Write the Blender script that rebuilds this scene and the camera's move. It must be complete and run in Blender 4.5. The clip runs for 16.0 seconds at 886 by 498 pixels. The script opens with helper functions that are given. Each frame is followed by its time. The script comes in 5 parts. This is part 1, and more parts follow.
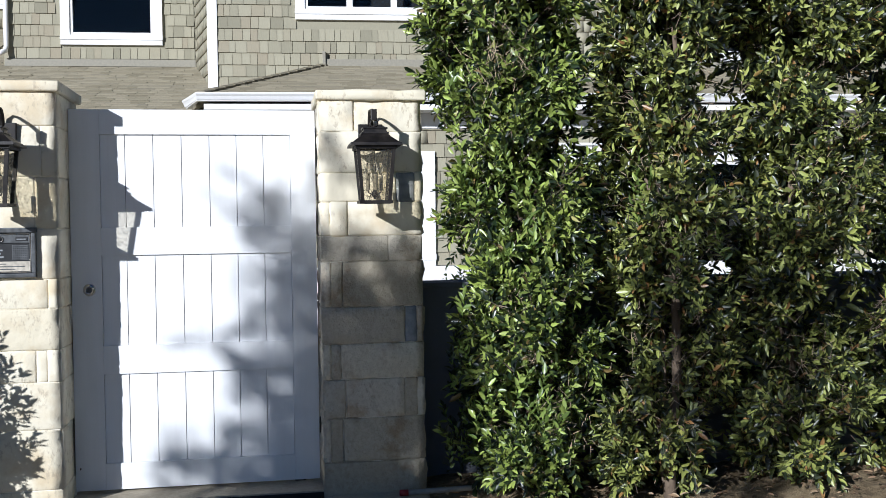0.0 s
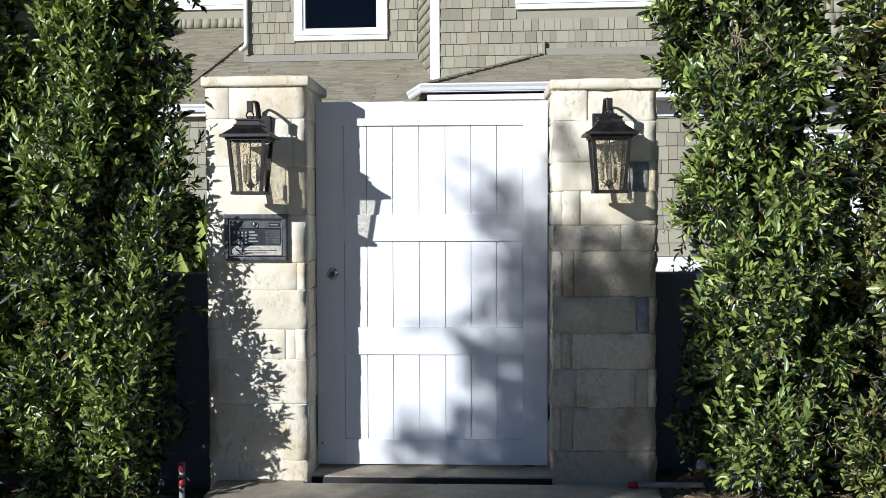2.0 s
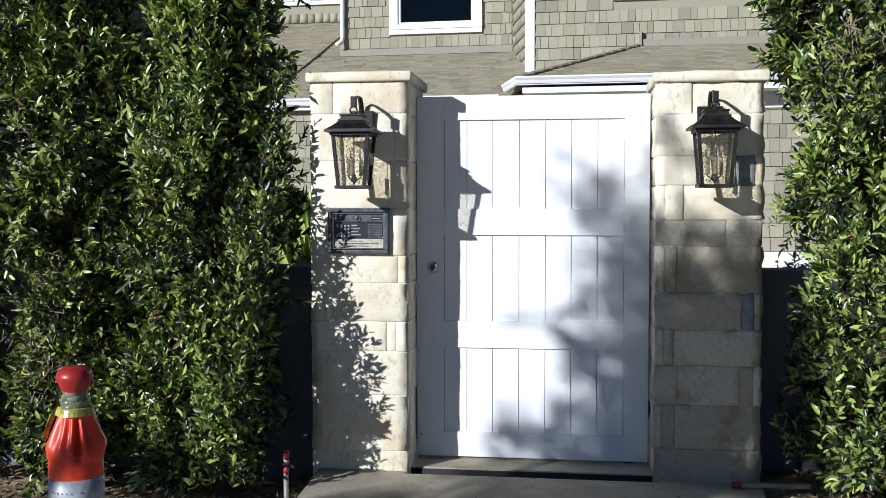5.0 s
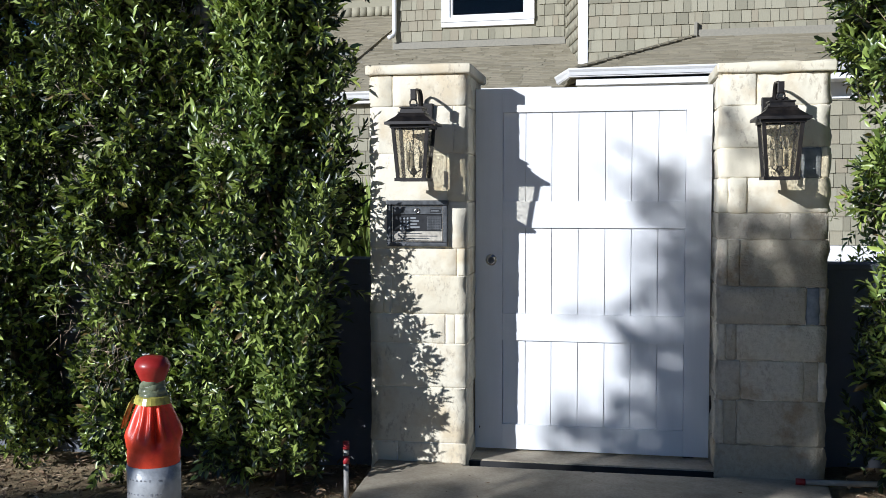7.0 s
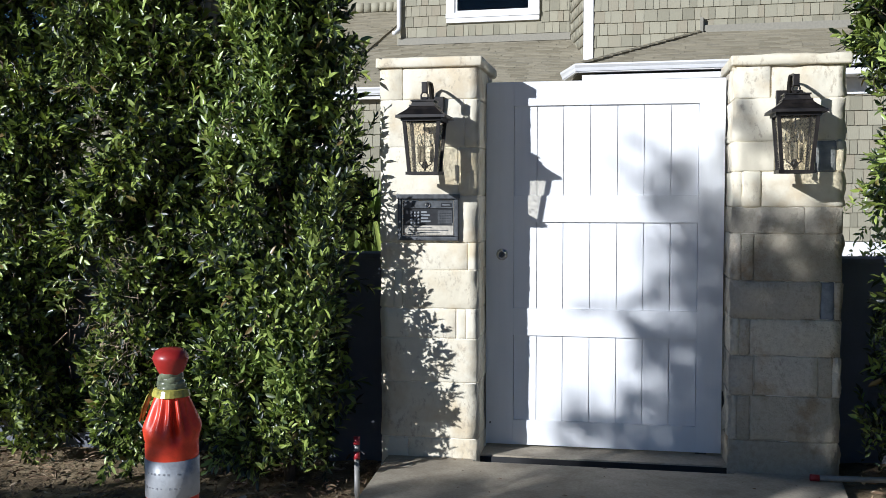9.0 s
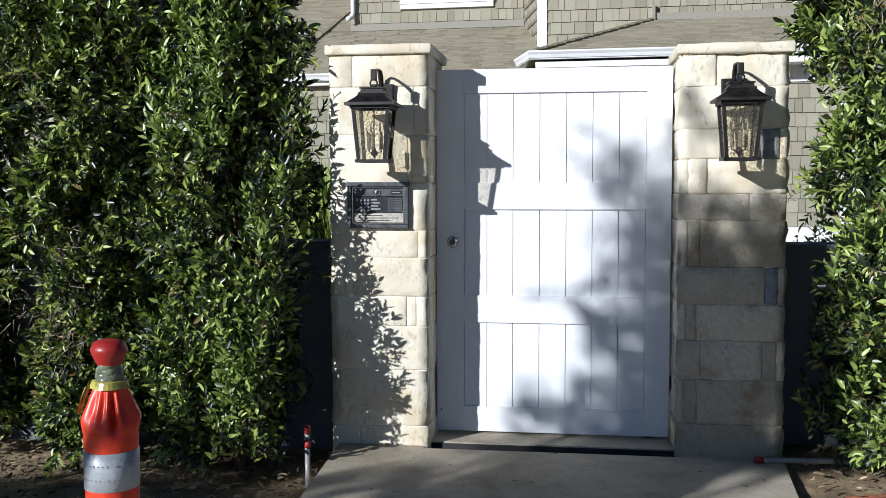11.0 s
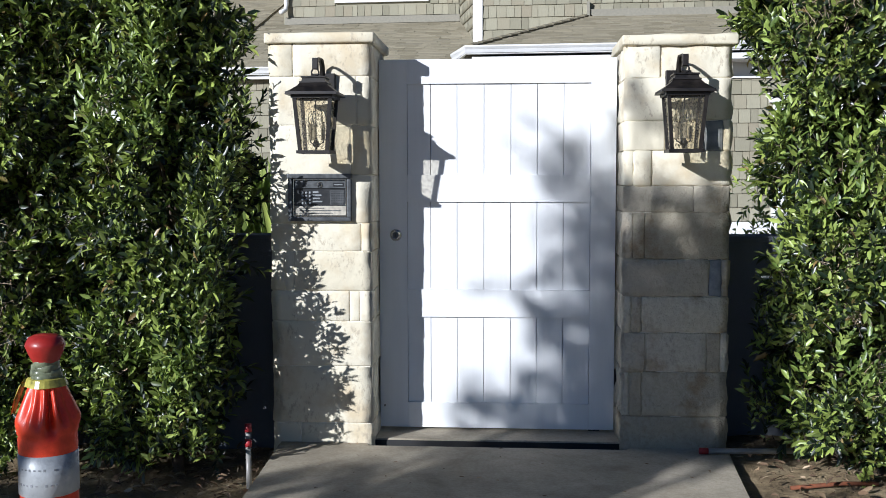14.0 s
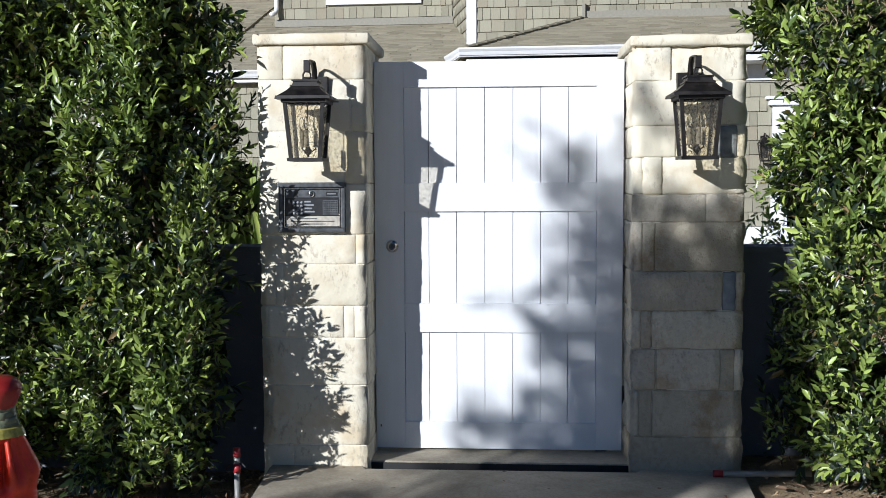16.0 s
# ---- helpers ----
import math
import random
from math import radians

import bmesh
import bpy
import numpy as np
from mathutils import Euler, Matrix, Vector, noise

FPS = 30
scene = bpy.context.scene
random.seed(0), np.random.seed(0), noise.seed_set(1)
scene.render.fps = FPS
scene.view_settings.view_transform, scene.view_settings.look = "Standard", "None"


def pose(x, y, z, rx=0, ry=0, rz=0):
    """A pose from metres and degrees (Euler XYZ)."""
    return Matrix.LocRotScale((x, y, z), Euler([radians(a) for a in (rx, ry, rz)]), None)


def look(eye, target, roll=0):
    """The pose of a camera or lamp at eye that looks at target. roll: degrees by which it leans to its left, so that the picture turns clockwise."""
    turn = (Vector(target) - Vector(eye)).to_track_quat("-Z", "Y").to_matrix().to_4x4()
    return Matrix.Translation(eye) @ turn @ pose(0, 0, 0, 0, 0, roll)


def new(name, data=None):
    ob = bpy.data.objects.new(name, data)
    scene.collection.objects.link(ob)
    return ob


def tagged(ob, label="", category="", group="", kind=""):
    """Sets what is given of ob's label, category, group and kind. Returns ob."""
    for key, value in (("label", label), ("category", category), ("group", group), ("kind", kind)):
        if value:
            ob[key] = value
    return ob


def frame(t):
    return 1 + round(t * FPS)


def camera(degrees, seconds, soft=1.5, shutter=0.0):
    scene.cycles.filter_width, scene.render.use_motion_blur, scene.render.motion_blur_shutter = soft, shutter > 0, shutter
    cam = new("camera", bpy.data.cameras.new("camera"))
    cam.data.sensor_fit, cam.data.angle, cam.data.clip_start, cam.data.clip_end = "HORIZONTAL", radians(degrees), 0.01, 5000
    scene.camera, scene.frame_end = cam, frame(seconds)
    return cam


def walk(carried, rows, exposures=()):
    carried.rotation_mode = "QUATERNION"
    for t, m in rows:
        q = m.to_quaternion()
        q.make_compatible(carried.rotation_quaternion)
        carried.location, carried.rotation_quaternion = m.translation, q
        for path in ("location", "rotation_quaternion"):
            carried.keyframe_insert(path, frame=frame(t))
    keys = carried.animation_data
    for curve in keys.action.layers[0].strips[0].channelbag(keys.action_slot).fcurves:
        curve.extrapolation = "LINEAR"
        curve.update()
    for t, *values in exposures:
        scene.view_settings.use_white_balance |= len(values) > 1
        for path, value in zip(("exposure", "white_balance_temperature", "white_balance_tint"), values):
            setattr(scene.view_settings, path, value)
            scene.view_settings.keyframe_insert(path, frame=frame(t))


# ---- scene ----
cam = camera(48.3, 16.0, 0.5)
PATH = [
    (0, (0.360, -4.976, 1.375), (0.6966, -3.0053, 1.3198), -0.71),
    (0.5, (0.320, -4.964, 1.374), (0.4459, -2.9690, 1.3094), -0.70),
    (1, (0.286, -4.973, 1.376), (0.3070, -2.9744, 1.3040), -0.60),
    (1.5, (0.263, -4.983, 1.377), (0.2207, -2.9849, 1.3020), -0.40),
    (2, (0.249, -4.991, 1.377), (0.1658, -2.9941, 1.3030), -0.20),
    (2.5, (0.241, -4.994, 1.377), (0.1264, -2.9986, 1.3037), -0.20),
    (3, (0.235, -4.993, 1.369), (0.0887, -3.0002, 1.2976), -0.09),
    (3.5, (0.242, -5.004, 1.383), (0.0604, -3.0138, 1.3052), -0.02),
    (4, (0.243, -4.999, 1.384), (0.0276, -3.0123, 1.3019), -0.05),
    (4.5, (0.221, -5.003, 1.385), (-0.0178, -3.0194, 1.2996), -0.04),
    (7, (0.150, -5.014, 1.383), (-0.2114, -3.0492, 1.2800), -0.03),
    (7.5, (0.117, -5.012, 1.379), (-0.2510, -3.0491, 1.2734), 0.07),
    (8, (0.101, -5.003, 1.369), (-0.2742, -3.0408, 1.2639), 0.08),
    (8.2, (0.088, -4.990, 1.365), (-0.2871, -3.0285, 1.2609), 0.04),
    (10.5, (0.136, -4.990, 1.374), (-0.1742, -3.0188, 1.2432), -0.03),
    (11, (0.136, -4.988, 1.373), (-0.1438, -3.0124, 1.2369), -0.12),
    (11.5, (0.131, -4.984, 1.368), (-0.1180, -3.0047, 1.2301), -0.21),
    (12, (0.141, -4.977, 1.370), (-0.0856, -2.9952, 1.2260), -0.22),
    (12.5, (0.143, -4.974, 1.369), (-0.0611, -2.9901, 1.2201), -0.22),
    (13, (0.143, -4.968, 1.364), (-0.0435, -2.9827, 1.2150), -0.22),
    (13.5, (0.127, -4.953, 1.362), (-0.0442, -2.9662, 1.2127), -0.02),
    (14, (0.073, -4.914, 1.348), (-0.0716, -2.9247, 1.2060), -0.09),
    (14.5, (0.021, -4.851, 1.340), (-0.1045, -2.8595, 1.2079), 0.10),
    (15, (0.061, -4.765, 1.369), (-0.0829, -2.7747, 1.2279), -0.03),
    (15.5, (0.058, -4.703, 1.377), (-0.0874, -2.7132, 1.2372), -0.03),
    (16, (0.021, -4.673, 1.374), (-0.1066, -2.6817, 1.2375), -0.24),
]
walk(cam, [(t, look(eye, target, roll)) for t, eye, target, roll in PATH], [(0.0, 0.47, 4700, 12)])

# ---------------------------------------------------------------- light
SUN_WAY = Vector((-0.85, -1.0, 0.48)).normalized()      # towards the sun
world = bpy.data.worlds.new("world")
scene.world = world
world.use_nodes = True
wn = world.node_tree
sky = wn.nodes.new("ShaderNodeTexSky")
sky.sky_type = "NISHITA"
sky.sun_disc = False
sky.ozone_density = 4.0
sky.dust_density = 0.4
sky.sun_elevation = math.asin(SUN_WAY.z)
sky.sun_rotation = math.atan2(SUN_WAY.x, SUN_WAY.y)
wn.links.new(sky.outputs[0], wn.nodes["Background"].inputs[0])
wn.nodes["Background"].inputs[1].default_value = 0.025
sun_data = bpy.data.lights.new("sun", "SUN")
sun_data.energy = 5.0
sun_data.angle = radians(0.53)
sun_data.color = (1.0, 0.825, 0.60)
sun = new("sun", sun_data)
sun.matrix_world = look(SUN_WAY * 60, (0, 0, 0))

# ---------------------------------------------------------------- helpers
rnd = random.Random(7)
rng = np.random.default_rng(11)


def bm_new():
    return bmesh.new()


def add_box(bm, x0, x1, y0, y1, z0, z1, bevel=0.0):
    """A box between two corners, added to bm."""
    m = Matrix.LocRotScale(((x0 + x1) / 2, (y0 + y1) / 2, (z0 + z1) / 2), None, (x1 - x0, y1 - y0, z1 - z0))
    made = bmesh.ops.create_cube(bm, size=1.0, matrix=m)["verts"]
    if bevel:
        edges = list({e for v in made for e in v.link_edges})
        bmesh.ops.bevel(bm, geom=edges, offset=bevel, segments=2, affect="EDGES", profile=0.6)
    return made


def add_tube(bm, points, radius, sides=8, flat=1.0, closed=False):
    """A tube along points; radius may be a list."""
    pts = [Vector(p) for p in points]
    rings = []
    for i, p in enumerate(pts):
        way = (pts[min(i + 1, len(pts) - 1)] - pts[max(i - 1, 0)]).normalized()
        side = way.cross(Vector((1, 0, 0)) if abs(way.x) < 0.9 else Vector((0, 0, 1))).normalized()
        up = way.cross(side)
        r = radius[i] if isinstance(radius, (list, tuple)) else radius
        rings.append([bm.verts.new(p + side * math.cos(2 * math.pi * k / sides) * r * flat + up * math.sin(2 * math.pi * k / sides) * r) for k in range(sides)])
    for a, b in zip(rings, rings[1:]):
        for k in range(sides):
            bm.faces.new((a[k], a[(k + 1) % sides], b[(k + 1) % sides], b[k]))
    bm.faces.new(rings[0][::-1])
    bm.faces.new(rings[-1])


def add_lathe(bm, profile, centre, sides=32, twist=None):
    """A turned body: profile rows of radius, height; twist(angle, height) scales the radius."""
    rings = []
    for r, z in profile:
        ring = []
        for k in range(sides):
            a = 2 * math.pi * k / sides
            s = twist(a, z) if twist else 1.0
            ring.append(bm.verts.new((centre[0] + r * s * math.cos(a), centre[1] + r * s * math.sin(a), centre[2] + z)))
        rings.append(ring)
    for a, b in zip(rings, rings[1:]):
        for k in range(sides):
            bm.faces.new((a[k], a[(k + 1) % sides], b[(k + 1) % sides], b[k]))
    bm.faces.new(rings[0][::-1])
    bm.faces.new(rings[-1])


def mesh_of(name, bm, material, smooth=False):
    me = bpy.data.meshes.new(name)
    bmesh.ops.recalc_face_normals(bm, faces=bm.faces[:])
    bm.to_mesh(me)
    bm.free()
    me.materials.append(material)
    if smooth:
        for p in me.polygons:
            p.use_smooth = True
    return me


def thing(name, label, category, at=(0, 0, 0), group="", kind=""):
    ob = new(name)
    ob.location = at
    ob.empty_display_size = 0.1
    return tagged(ob, label, category, group, kind)


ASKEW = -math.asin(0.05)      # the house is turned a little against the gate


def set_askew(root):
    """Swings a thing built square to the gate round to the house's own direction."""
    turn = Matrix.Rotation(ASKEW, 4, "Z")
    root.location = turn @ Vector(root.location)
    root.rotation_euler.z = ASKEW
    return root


def inverse_of(parent):
    """Undoes the place of a thing's Empty, so that meshes keep world places; parts stand at the origin already."""
    return Matrix() if parent.parent else Matrix.Translation(-Vector(parent.location))


def part(name, bm, material, parent, label="", smooth=False):
    """A mesh in world places, linked under a thing or a part."""
    ob = new(name, mesh_of(name, bm, material, smooth))
    ob.parent = parent
    ob.matrix_parent_inverse = inverse_of(parent)
    return tagged(ob, label)


def solid(name, bm, material, label, category, kind="", smooth=False):
    return tagged(new(name, mesh_of(name, bm, material, smooth)), label, category, "", kind)


def from_arrays(name, verts, faces, material, smooth=False):
    me = bpy.data.meshes.new(name)
    verts, faces = np.asarray(verts, float), np.asarray(faces, int)
    n = faces.shape[1]
    me.vertices.add(len(verts))
    me.vertices.foreach_set("co", verts.ravel())
    me.loops.add(faces.size)
    me.loops.foreach_set("vertex_index", faces.ravel())
    me.polygons.add(len(faces))
    me.polygons.foreach_set("loop_start", np.arange(len(faces)) * n)
    me.polygons.foreach_set("loop_total", np.full(len(faces), n))
    if smooth:
        me.polygons.foreach_set("use_smooth", np.ones(len(faces), bool))
    me.update(calc_edges=True)
    me.materials.append(material)
    return me


# ---------------------------------------------------------------- materials
class Nodes:
    """A short hand for one node material."""

    def __init__(self, name):
        self.material = bpy.data.materials.new(name)
        self.material.use_nodes = True
        self.tree = self.material.node_tree
        self.shader = self.tree.nodes["Principled BSDF"]
        self.place = self.tree.nodes.new("ShaderNodeTexCoord").outputs["Object"]

    def node(self, kind, **values):
        n = self.tree.nodes.new(kind)
        for key, value in values.items():
            n.inputs[key.replace("_", " ")].default_value = value
        return n

    def link(self, a, b):
        self.tree.links.new(a, b)

    def noise(self, scale, detail=4.0, rough=0.55, stretch=None):
        n = self.node("ShaderNodeTexNoise", Scale=scale, Detail=detail, Roughness=rough)
        src = self.place
        if stretch:
            m = self.node("ShaderNodeMapping", Scale=stretch)
            self.link(src, m.inputs[0])
            src = m.outputs[0]
        self.link(src, n.inputs["Vector"])
        return n.outputs["Fac"]

    def ramp(self, fac, *stops):
        r = self.tree.nodes.new("ShaderNodeValToRGB")
        while len(r.color_ramp.elements) < len(stops):
            r.color_ramp.elements.new(0.5)
        for e, (pos, col) in zip(r.color_ramp.elements, stops):
            e.position = pos
            e.color = (*col, 1) if len(col) == 3 else col
        self.link(fac, r.inputs[0])
        return r.outputs[0]

    def mix(self, fac, a, b, mode="MIX"):
        m = self.tree.nodes.new("ShaderNodeMix")
        m.data_type = "RGBA"
        m.blend_type = mode
        for socket, value in ((m.inputs["Factor"], fac), (m.inputs["A"], a), (m.inputs["B"], b)):
            socket = {"Factor": m.inputs[0], "A": m.inputs[6], "B": m.inputs[7]}[socket.name] if socket.name in ("Factor", "A", "B") else socket
            if isinstance(value, (int, float)):
                socket.default_value = value
            elif isinstance(value, tuple):
                socket.default_value = (*value, 1)
            else:
                self.link(value, socket)
        return m.outputs[2]

    def scalar(self, fac, low, high, a=0.3, b=0.7):
        m = self.node("ShaderNodeMapRange", From_Min=a, From_Max=b, To_Min=low, To_Max=high)
        self.link(fac, m.inputs["Value"])
        return m.outputs[0]

    def bump(self, height, strength=0.4, distance=0.005):
        b = self.node("ShaderNodeBump", Strength=strength, Distance=distance)
        self.link(height, b.inputs["Height"])
        if self.shader.inputs["Normal"].is_linked:
            self.link(self.shader.inputs["Normal"].links[0].from_socket, b.inputs["Normal"])
        self.link(b.outputs[0], self.shader.inputs["Normal"])

    def done(self, colour=None, rough=None, metal=None):
        for key, value in (("Base Color", colour), ("Roughness", rough), ("Metallic", metal)):
            if value is None:
                continue
            if isinstance(value, (int, float)):
                self.shader.inputs[key].default_value = value
            elif isinstance(value, tuple):
                self.shader.inputs[key].default_value = (*value, 1)
            else:
                self.link(value, self.shader.inputs[key])
        return self.material

    def object_random(self):
        return self.tree.nodes.new("ShaderNodeObjectInfo").outputs["Random"]

    def island_random(self):
        return self.tree.nodes.new("ShaderNodeNewGeometry").outputs["Random Per Island"]


def plain(name, colour, rough=0.5, metal=0.0, vary=0.12, scale=30.0):
    n = Nodes(name)
    f = n.noise(scale, 5)
    dark = tuple(c * (1 - vary) for c in colour)
    light = tuple(min(1, c * (1 + vary)) for c in colour)
    n.bump(n.noise(scale * 6, 3), 0.12, 0.002)
    return n.done(n.ramp(f, (0.3, dark), (0.7, light)), n.scalar(f, rough * 0.85, min(1, rough * 1.15)), metal)


def chipped(n, seed_scale, amount):
    """Rough chips that come in patches on an otherwise flat dressed face: 0 flat, 1 deep."""
    patch = n.ramp(n.noise(7, 3, 0.5), (0.50, (0, 0, 0)), (0.60, (1, 1, 1)))
    chips = n.ramp(n.noise(seed_scale, 6, 0.7, (1.5, 1, 0.8)), (0.52, (0, 0, 0)), (0.62, (1, 1, 1)))
    return n.mix(amount, (0, 0, 0), n.mix(1.0, patch, chips, "MULTIPLY"))


def stone_material():
    n = Nodes("limestone")
    big, fine = n.noise(6, 6, 0.6), n.noise(42, 8, 0.65)
    tone = n.ramp(n.object_random(), (0.0, (0.36, 0.32, 0.235)), (0.25, (0.57, 0.525, 0.405)), (0.5, (0.70, 0.655, 0.525)), (0.75, (0.46, 0.42, 0.33)), (1.0, (0.66, 0.615, 0.50)))
    stain = n.ramp(big, (0.34, (0.62, 0.50, 0.36)), (0.47, (1, 1, 1)), (0.75, (0.90, 0.89, 0.87)))
    col = n.mix(0.7, tone, stain, "MULTIPLY")
    col = n.mix(0.3, col, n.ramp(fine, (0.35, (0.52, 0.49, 0.43)), (0.58, (1, 1, 1))), "MULTIPLY")
    col = n.mix(chipped(n, 40, 0.5), col, (0.30, 0.25, 0.18))
    n.bump(n.noise(9, 6, 0.62), 0.8, 0.035)
    n.bump(n.noise(30, 6, 0.7), 0.45, 0.01)
    return n.done(col, 0.9)


def white_stone_material():
    n = Nodes("pale_limestone")
    big = n.noise(5, 6, 0.6)
    tone = n.ramp(n.object_random(), (0.0, (0.65, 0.595, 0.44)), (0.5, (0.74, 0.695, 0.55)), (1.0, (0.69, 0.64, 0.485)))
    col = n.mix(0.55, tone, n.ramp(big, (0.33, (0.74, 0.62, 0.44)), (0.50, (1, 1, 1))), "MULTIPLY")
    marks = chipped(n, 34, 0.75)
    col = n.mix(marks, col, (0.42, 0.36, 0.26))
    n.bump(n.noise(9, 4, 0.55), 0.45, 0.02)
    n.bump(n.noise(60, 6, 0.7), 0.2, 0.005)
    return n.done(col, 0.9)


def slate_stone_material():
    n = Nodes("bluish_stone")
    col = n.ramp(n.noise(20, 7), (0.35, (0.16, 0.18, 0.21)), (0.65, (0.30, 0.32, 0.34)))
    n.bump(n.noise(40, 7, 0.7), 0.5, 0.01)
    return n.done(col, 0.8)


def mortar_material():
    n = Nodes("mortar")
    col = n.ramp(n.noise(30, 6), (0.35, (0.74, 0.70, 0.60)), (0.65, (0.84, 0.80, 0.69)))
    n.bump(n.noise(120, 6, 0.7), 0.6, 0.006)
    return n.done(col, 0.95)


def white_paint(name="white_paint", tint=(0.80, 0.81, 0.82)):
    n = Nodes(name)
    f = n.noise(3.5, 6)
    col = n.ramp(f, (0.3, tuple(c * 0.93 for c in tint)), (0.7, tint))
    col = n.mix(0.2, col, n.ramp(n.noise(25, 6, 0.6, (1, 1, 0.08)), (0.4, (0.85, 0.84, 0.82)), (0.6, (1, 1, 1))), "MULTIPLY")
    n.bump(n.noise(60, 4, 0.6, (1, 1, 0.06)), 0.12, 0.002)
    return n.done(col, n.scalar(n.noise(8, 4), 0.38, 0.55))


def shingle_material():
    n = Nodes("cedar_shingle")
    tone = n.ramp(n.object_random(), (0.0, (0.235, 0.222, 0.158)), (0.3, (0.300, 0.284, 0.205)), (0.6, (0.350, 0.332, 0.242)), (0.82, (0.325, 0.303, 0.218)), (1.0, (0.300, 0.268, 0.190)))
    grain = n.noise(18, 7, 0.65, (6, 6, 0.5))
    col = n.mix(0.5, tone, n.ramp(grain, (0.3, (0.72, 0.70, 0.66)), (0.7, (1, 1, 1))), "MULTIPLY")
    n.bump(n.noise(25, 6, 0.6, (8, 8, 0.4)), 0.4, 0.004)
    return n.done(col, 0.85)


def shingle_rest_material():
    n = Nodes("cedar_shingle_rest")
    tone = n.ramp(n.island_random(), (0.0, (0.235, 0.222, 0.158)), (0.3, (0.300, 0.284, 0.205)), (0.6, (0.350, 0.332, 0.242)), (0.82, (0.325, 0.303, 0.218)), (1.0, (0.300, 0.268, 0.190)))
    grain = n.noise(18, 7, 0.65, (6, 6, 0.5))
    col = n.mix(0.5, tone, n.ramp(grain, (0.3, (0.72, 0.70, 0.66)), (0.7, (1, 1, 1))), "MULTIPLY")
    n.bump(n.noise(25, 6, 0.6, (8, 8, 0.4)), 0.4, 0.004)
    return n.done(col, 0.85)


def roof_material():
    n = Nodes("asphalt_shingle")
    tone = n.ramp(n.island_random(), (0.0, (0.195, 0.174, 0.116)), (0.4, (0.238, 0.214, 0.146)), (0.75, (0.285, 0.258, 0.180)), (1.0, (0.215, 0.195, 0.138)))
    col = n.mix(0.5, tone, n.ramp(n.noise(160, 3), (0.35, (0.6, 0.58, 0.55)), (0.65, (1, 1, 1))), "MULTIPLY")
    n.bump(n.noise(220, 3), 0.6, 0.004)
    return n.done(col, 0.95)


def concrete_material():
    n = Nodes("concrete")
    big, mid, fine = n.noise(1.6, 7, 0.6), n.noise(9, 7, 0.65), n.noise(70, 6, 0.7)
    col = n.ramp(big, (0.3, (0.30, 0.262, 0.192)), (0.5, (0.45, 0.40, 0.30)), (0.7, (0.57, 0.51, 0.395)))
    col = n.mix(0.5, col, n.ramp(mid, (0.32, (0.6, 0.57, 0.52)), (0.55, (1, 1, 1))), "MULTIPLY")
    col = n.mix(0.4, col, n.ramp(fine, (0.35, (0.55, 0.53, 0.5)), (0.6, (1, 1, 1))), "MULTIPLY")
    n.bump(n.noise(6, 6), 0.25, 0.01)
    n.bump(n.noise(140, 5, 0.7), 0.4, 0.003)
    return n.done(col, 0.9)


def soil_material():
    n = Nodes("soil")
    col = n.ramp(n.noise(6, 8, 0.65), (0.3, (0.125, 0.090, 0.046)), (0.5, (0.30, 0.228, 0.122)), (0.72, (0.50, 0.40, 0.235)))
    col = n.mix(0.5, col, n.ramp(n.noise(60, 7, 0.7), (0.35, (0.5, 0.45, 0.38)), (0.62, (1, 1, 1))), "MULTIPLY")
    n.bump(n.noise(12, 8, 0.7), 0.8, 0.03)
    n.bump(n.noise(90, 6, 0.7), 0.7, 0.008)
    return n.done(col, 0.95)


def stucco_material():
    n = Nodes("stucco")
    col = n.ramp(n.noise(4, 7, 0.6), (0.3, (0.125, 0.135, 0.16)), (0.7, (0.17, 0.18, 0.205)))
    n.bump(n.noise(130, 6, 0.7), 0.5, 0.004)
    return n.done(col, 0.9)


def leaf_material(name, young, old, dry, gloss=0.36, dry_share=0.012):
    n = Nodes(name)
    r = n.island_random()
    col = n.ramp(r, (0.0, tuple(c * 0.6 for c in old)), (0.42, tuple(c * 1.3 for c in old)), (0.64, young), (0.985 - dry_share * 1.5, tuple(c * 1.5 for c in young)), (1.0 - dry_share, dry))
    col = n.mix(0.35, col, n.ramp(n.noise(3.0, 5), (0.35, (0.62, 0.7, 0.6)), (0.65, (1.15, 1.1, 0.9))), "MULTIPLY")
    n.shader.inputs["Specular IOR Level"].default_value = 0.85
    n.bump(n.noise(160, 3), 0.2, 0.002)
    m = n.done(col, n.scalar(n.noise(40, 3), gloss * 0.85, gloss * 1.3))
    glow = n.node("ShaderNodeBsdfTranslucent")
    warm = n.mix(1.0, col, (1.5, 1.6, 0.55), "MULTIPLY")
    n.link(warm, glow.inputs[0])
    both = n.node("ShaderNodeMixShader", Fac=0.15)
    n.link(n.shader.outputs[0], both.inputs[1])
    n.link(glow.outputs[0], both.inputs[2])
    out = n.tree.nodes["Material Output"]
    n.link(both.outputs[0], out.inputs[0])
    return m


def bark_material():
    n = Nodes("bark")
    col = n.ramp(n.noise(20, 7, 0.6, (1, 1, 0.25)), (0.3, (0.075, 0.055, 0.038)), (0.7, (0.19, 0.145, 0.10)))
    n.bump(n.noise(50, 6, 0.6, (1, 1, 0.2)), 0.6, 0.006)
    return n.done(col, 0.85)


def litter_material():
    n = Nodes("dry_leaf")
    col = n.ramp(n.island_random(), (0.0, (0.07, 0.043, 0.024)), (0.5, (0.17, 0.11, 0.06)), (0.8, (0.32, 0.23, 0.13)), (1.0, (0.52, 0.42, 0.28)))
    return n.done(col, 0.8)


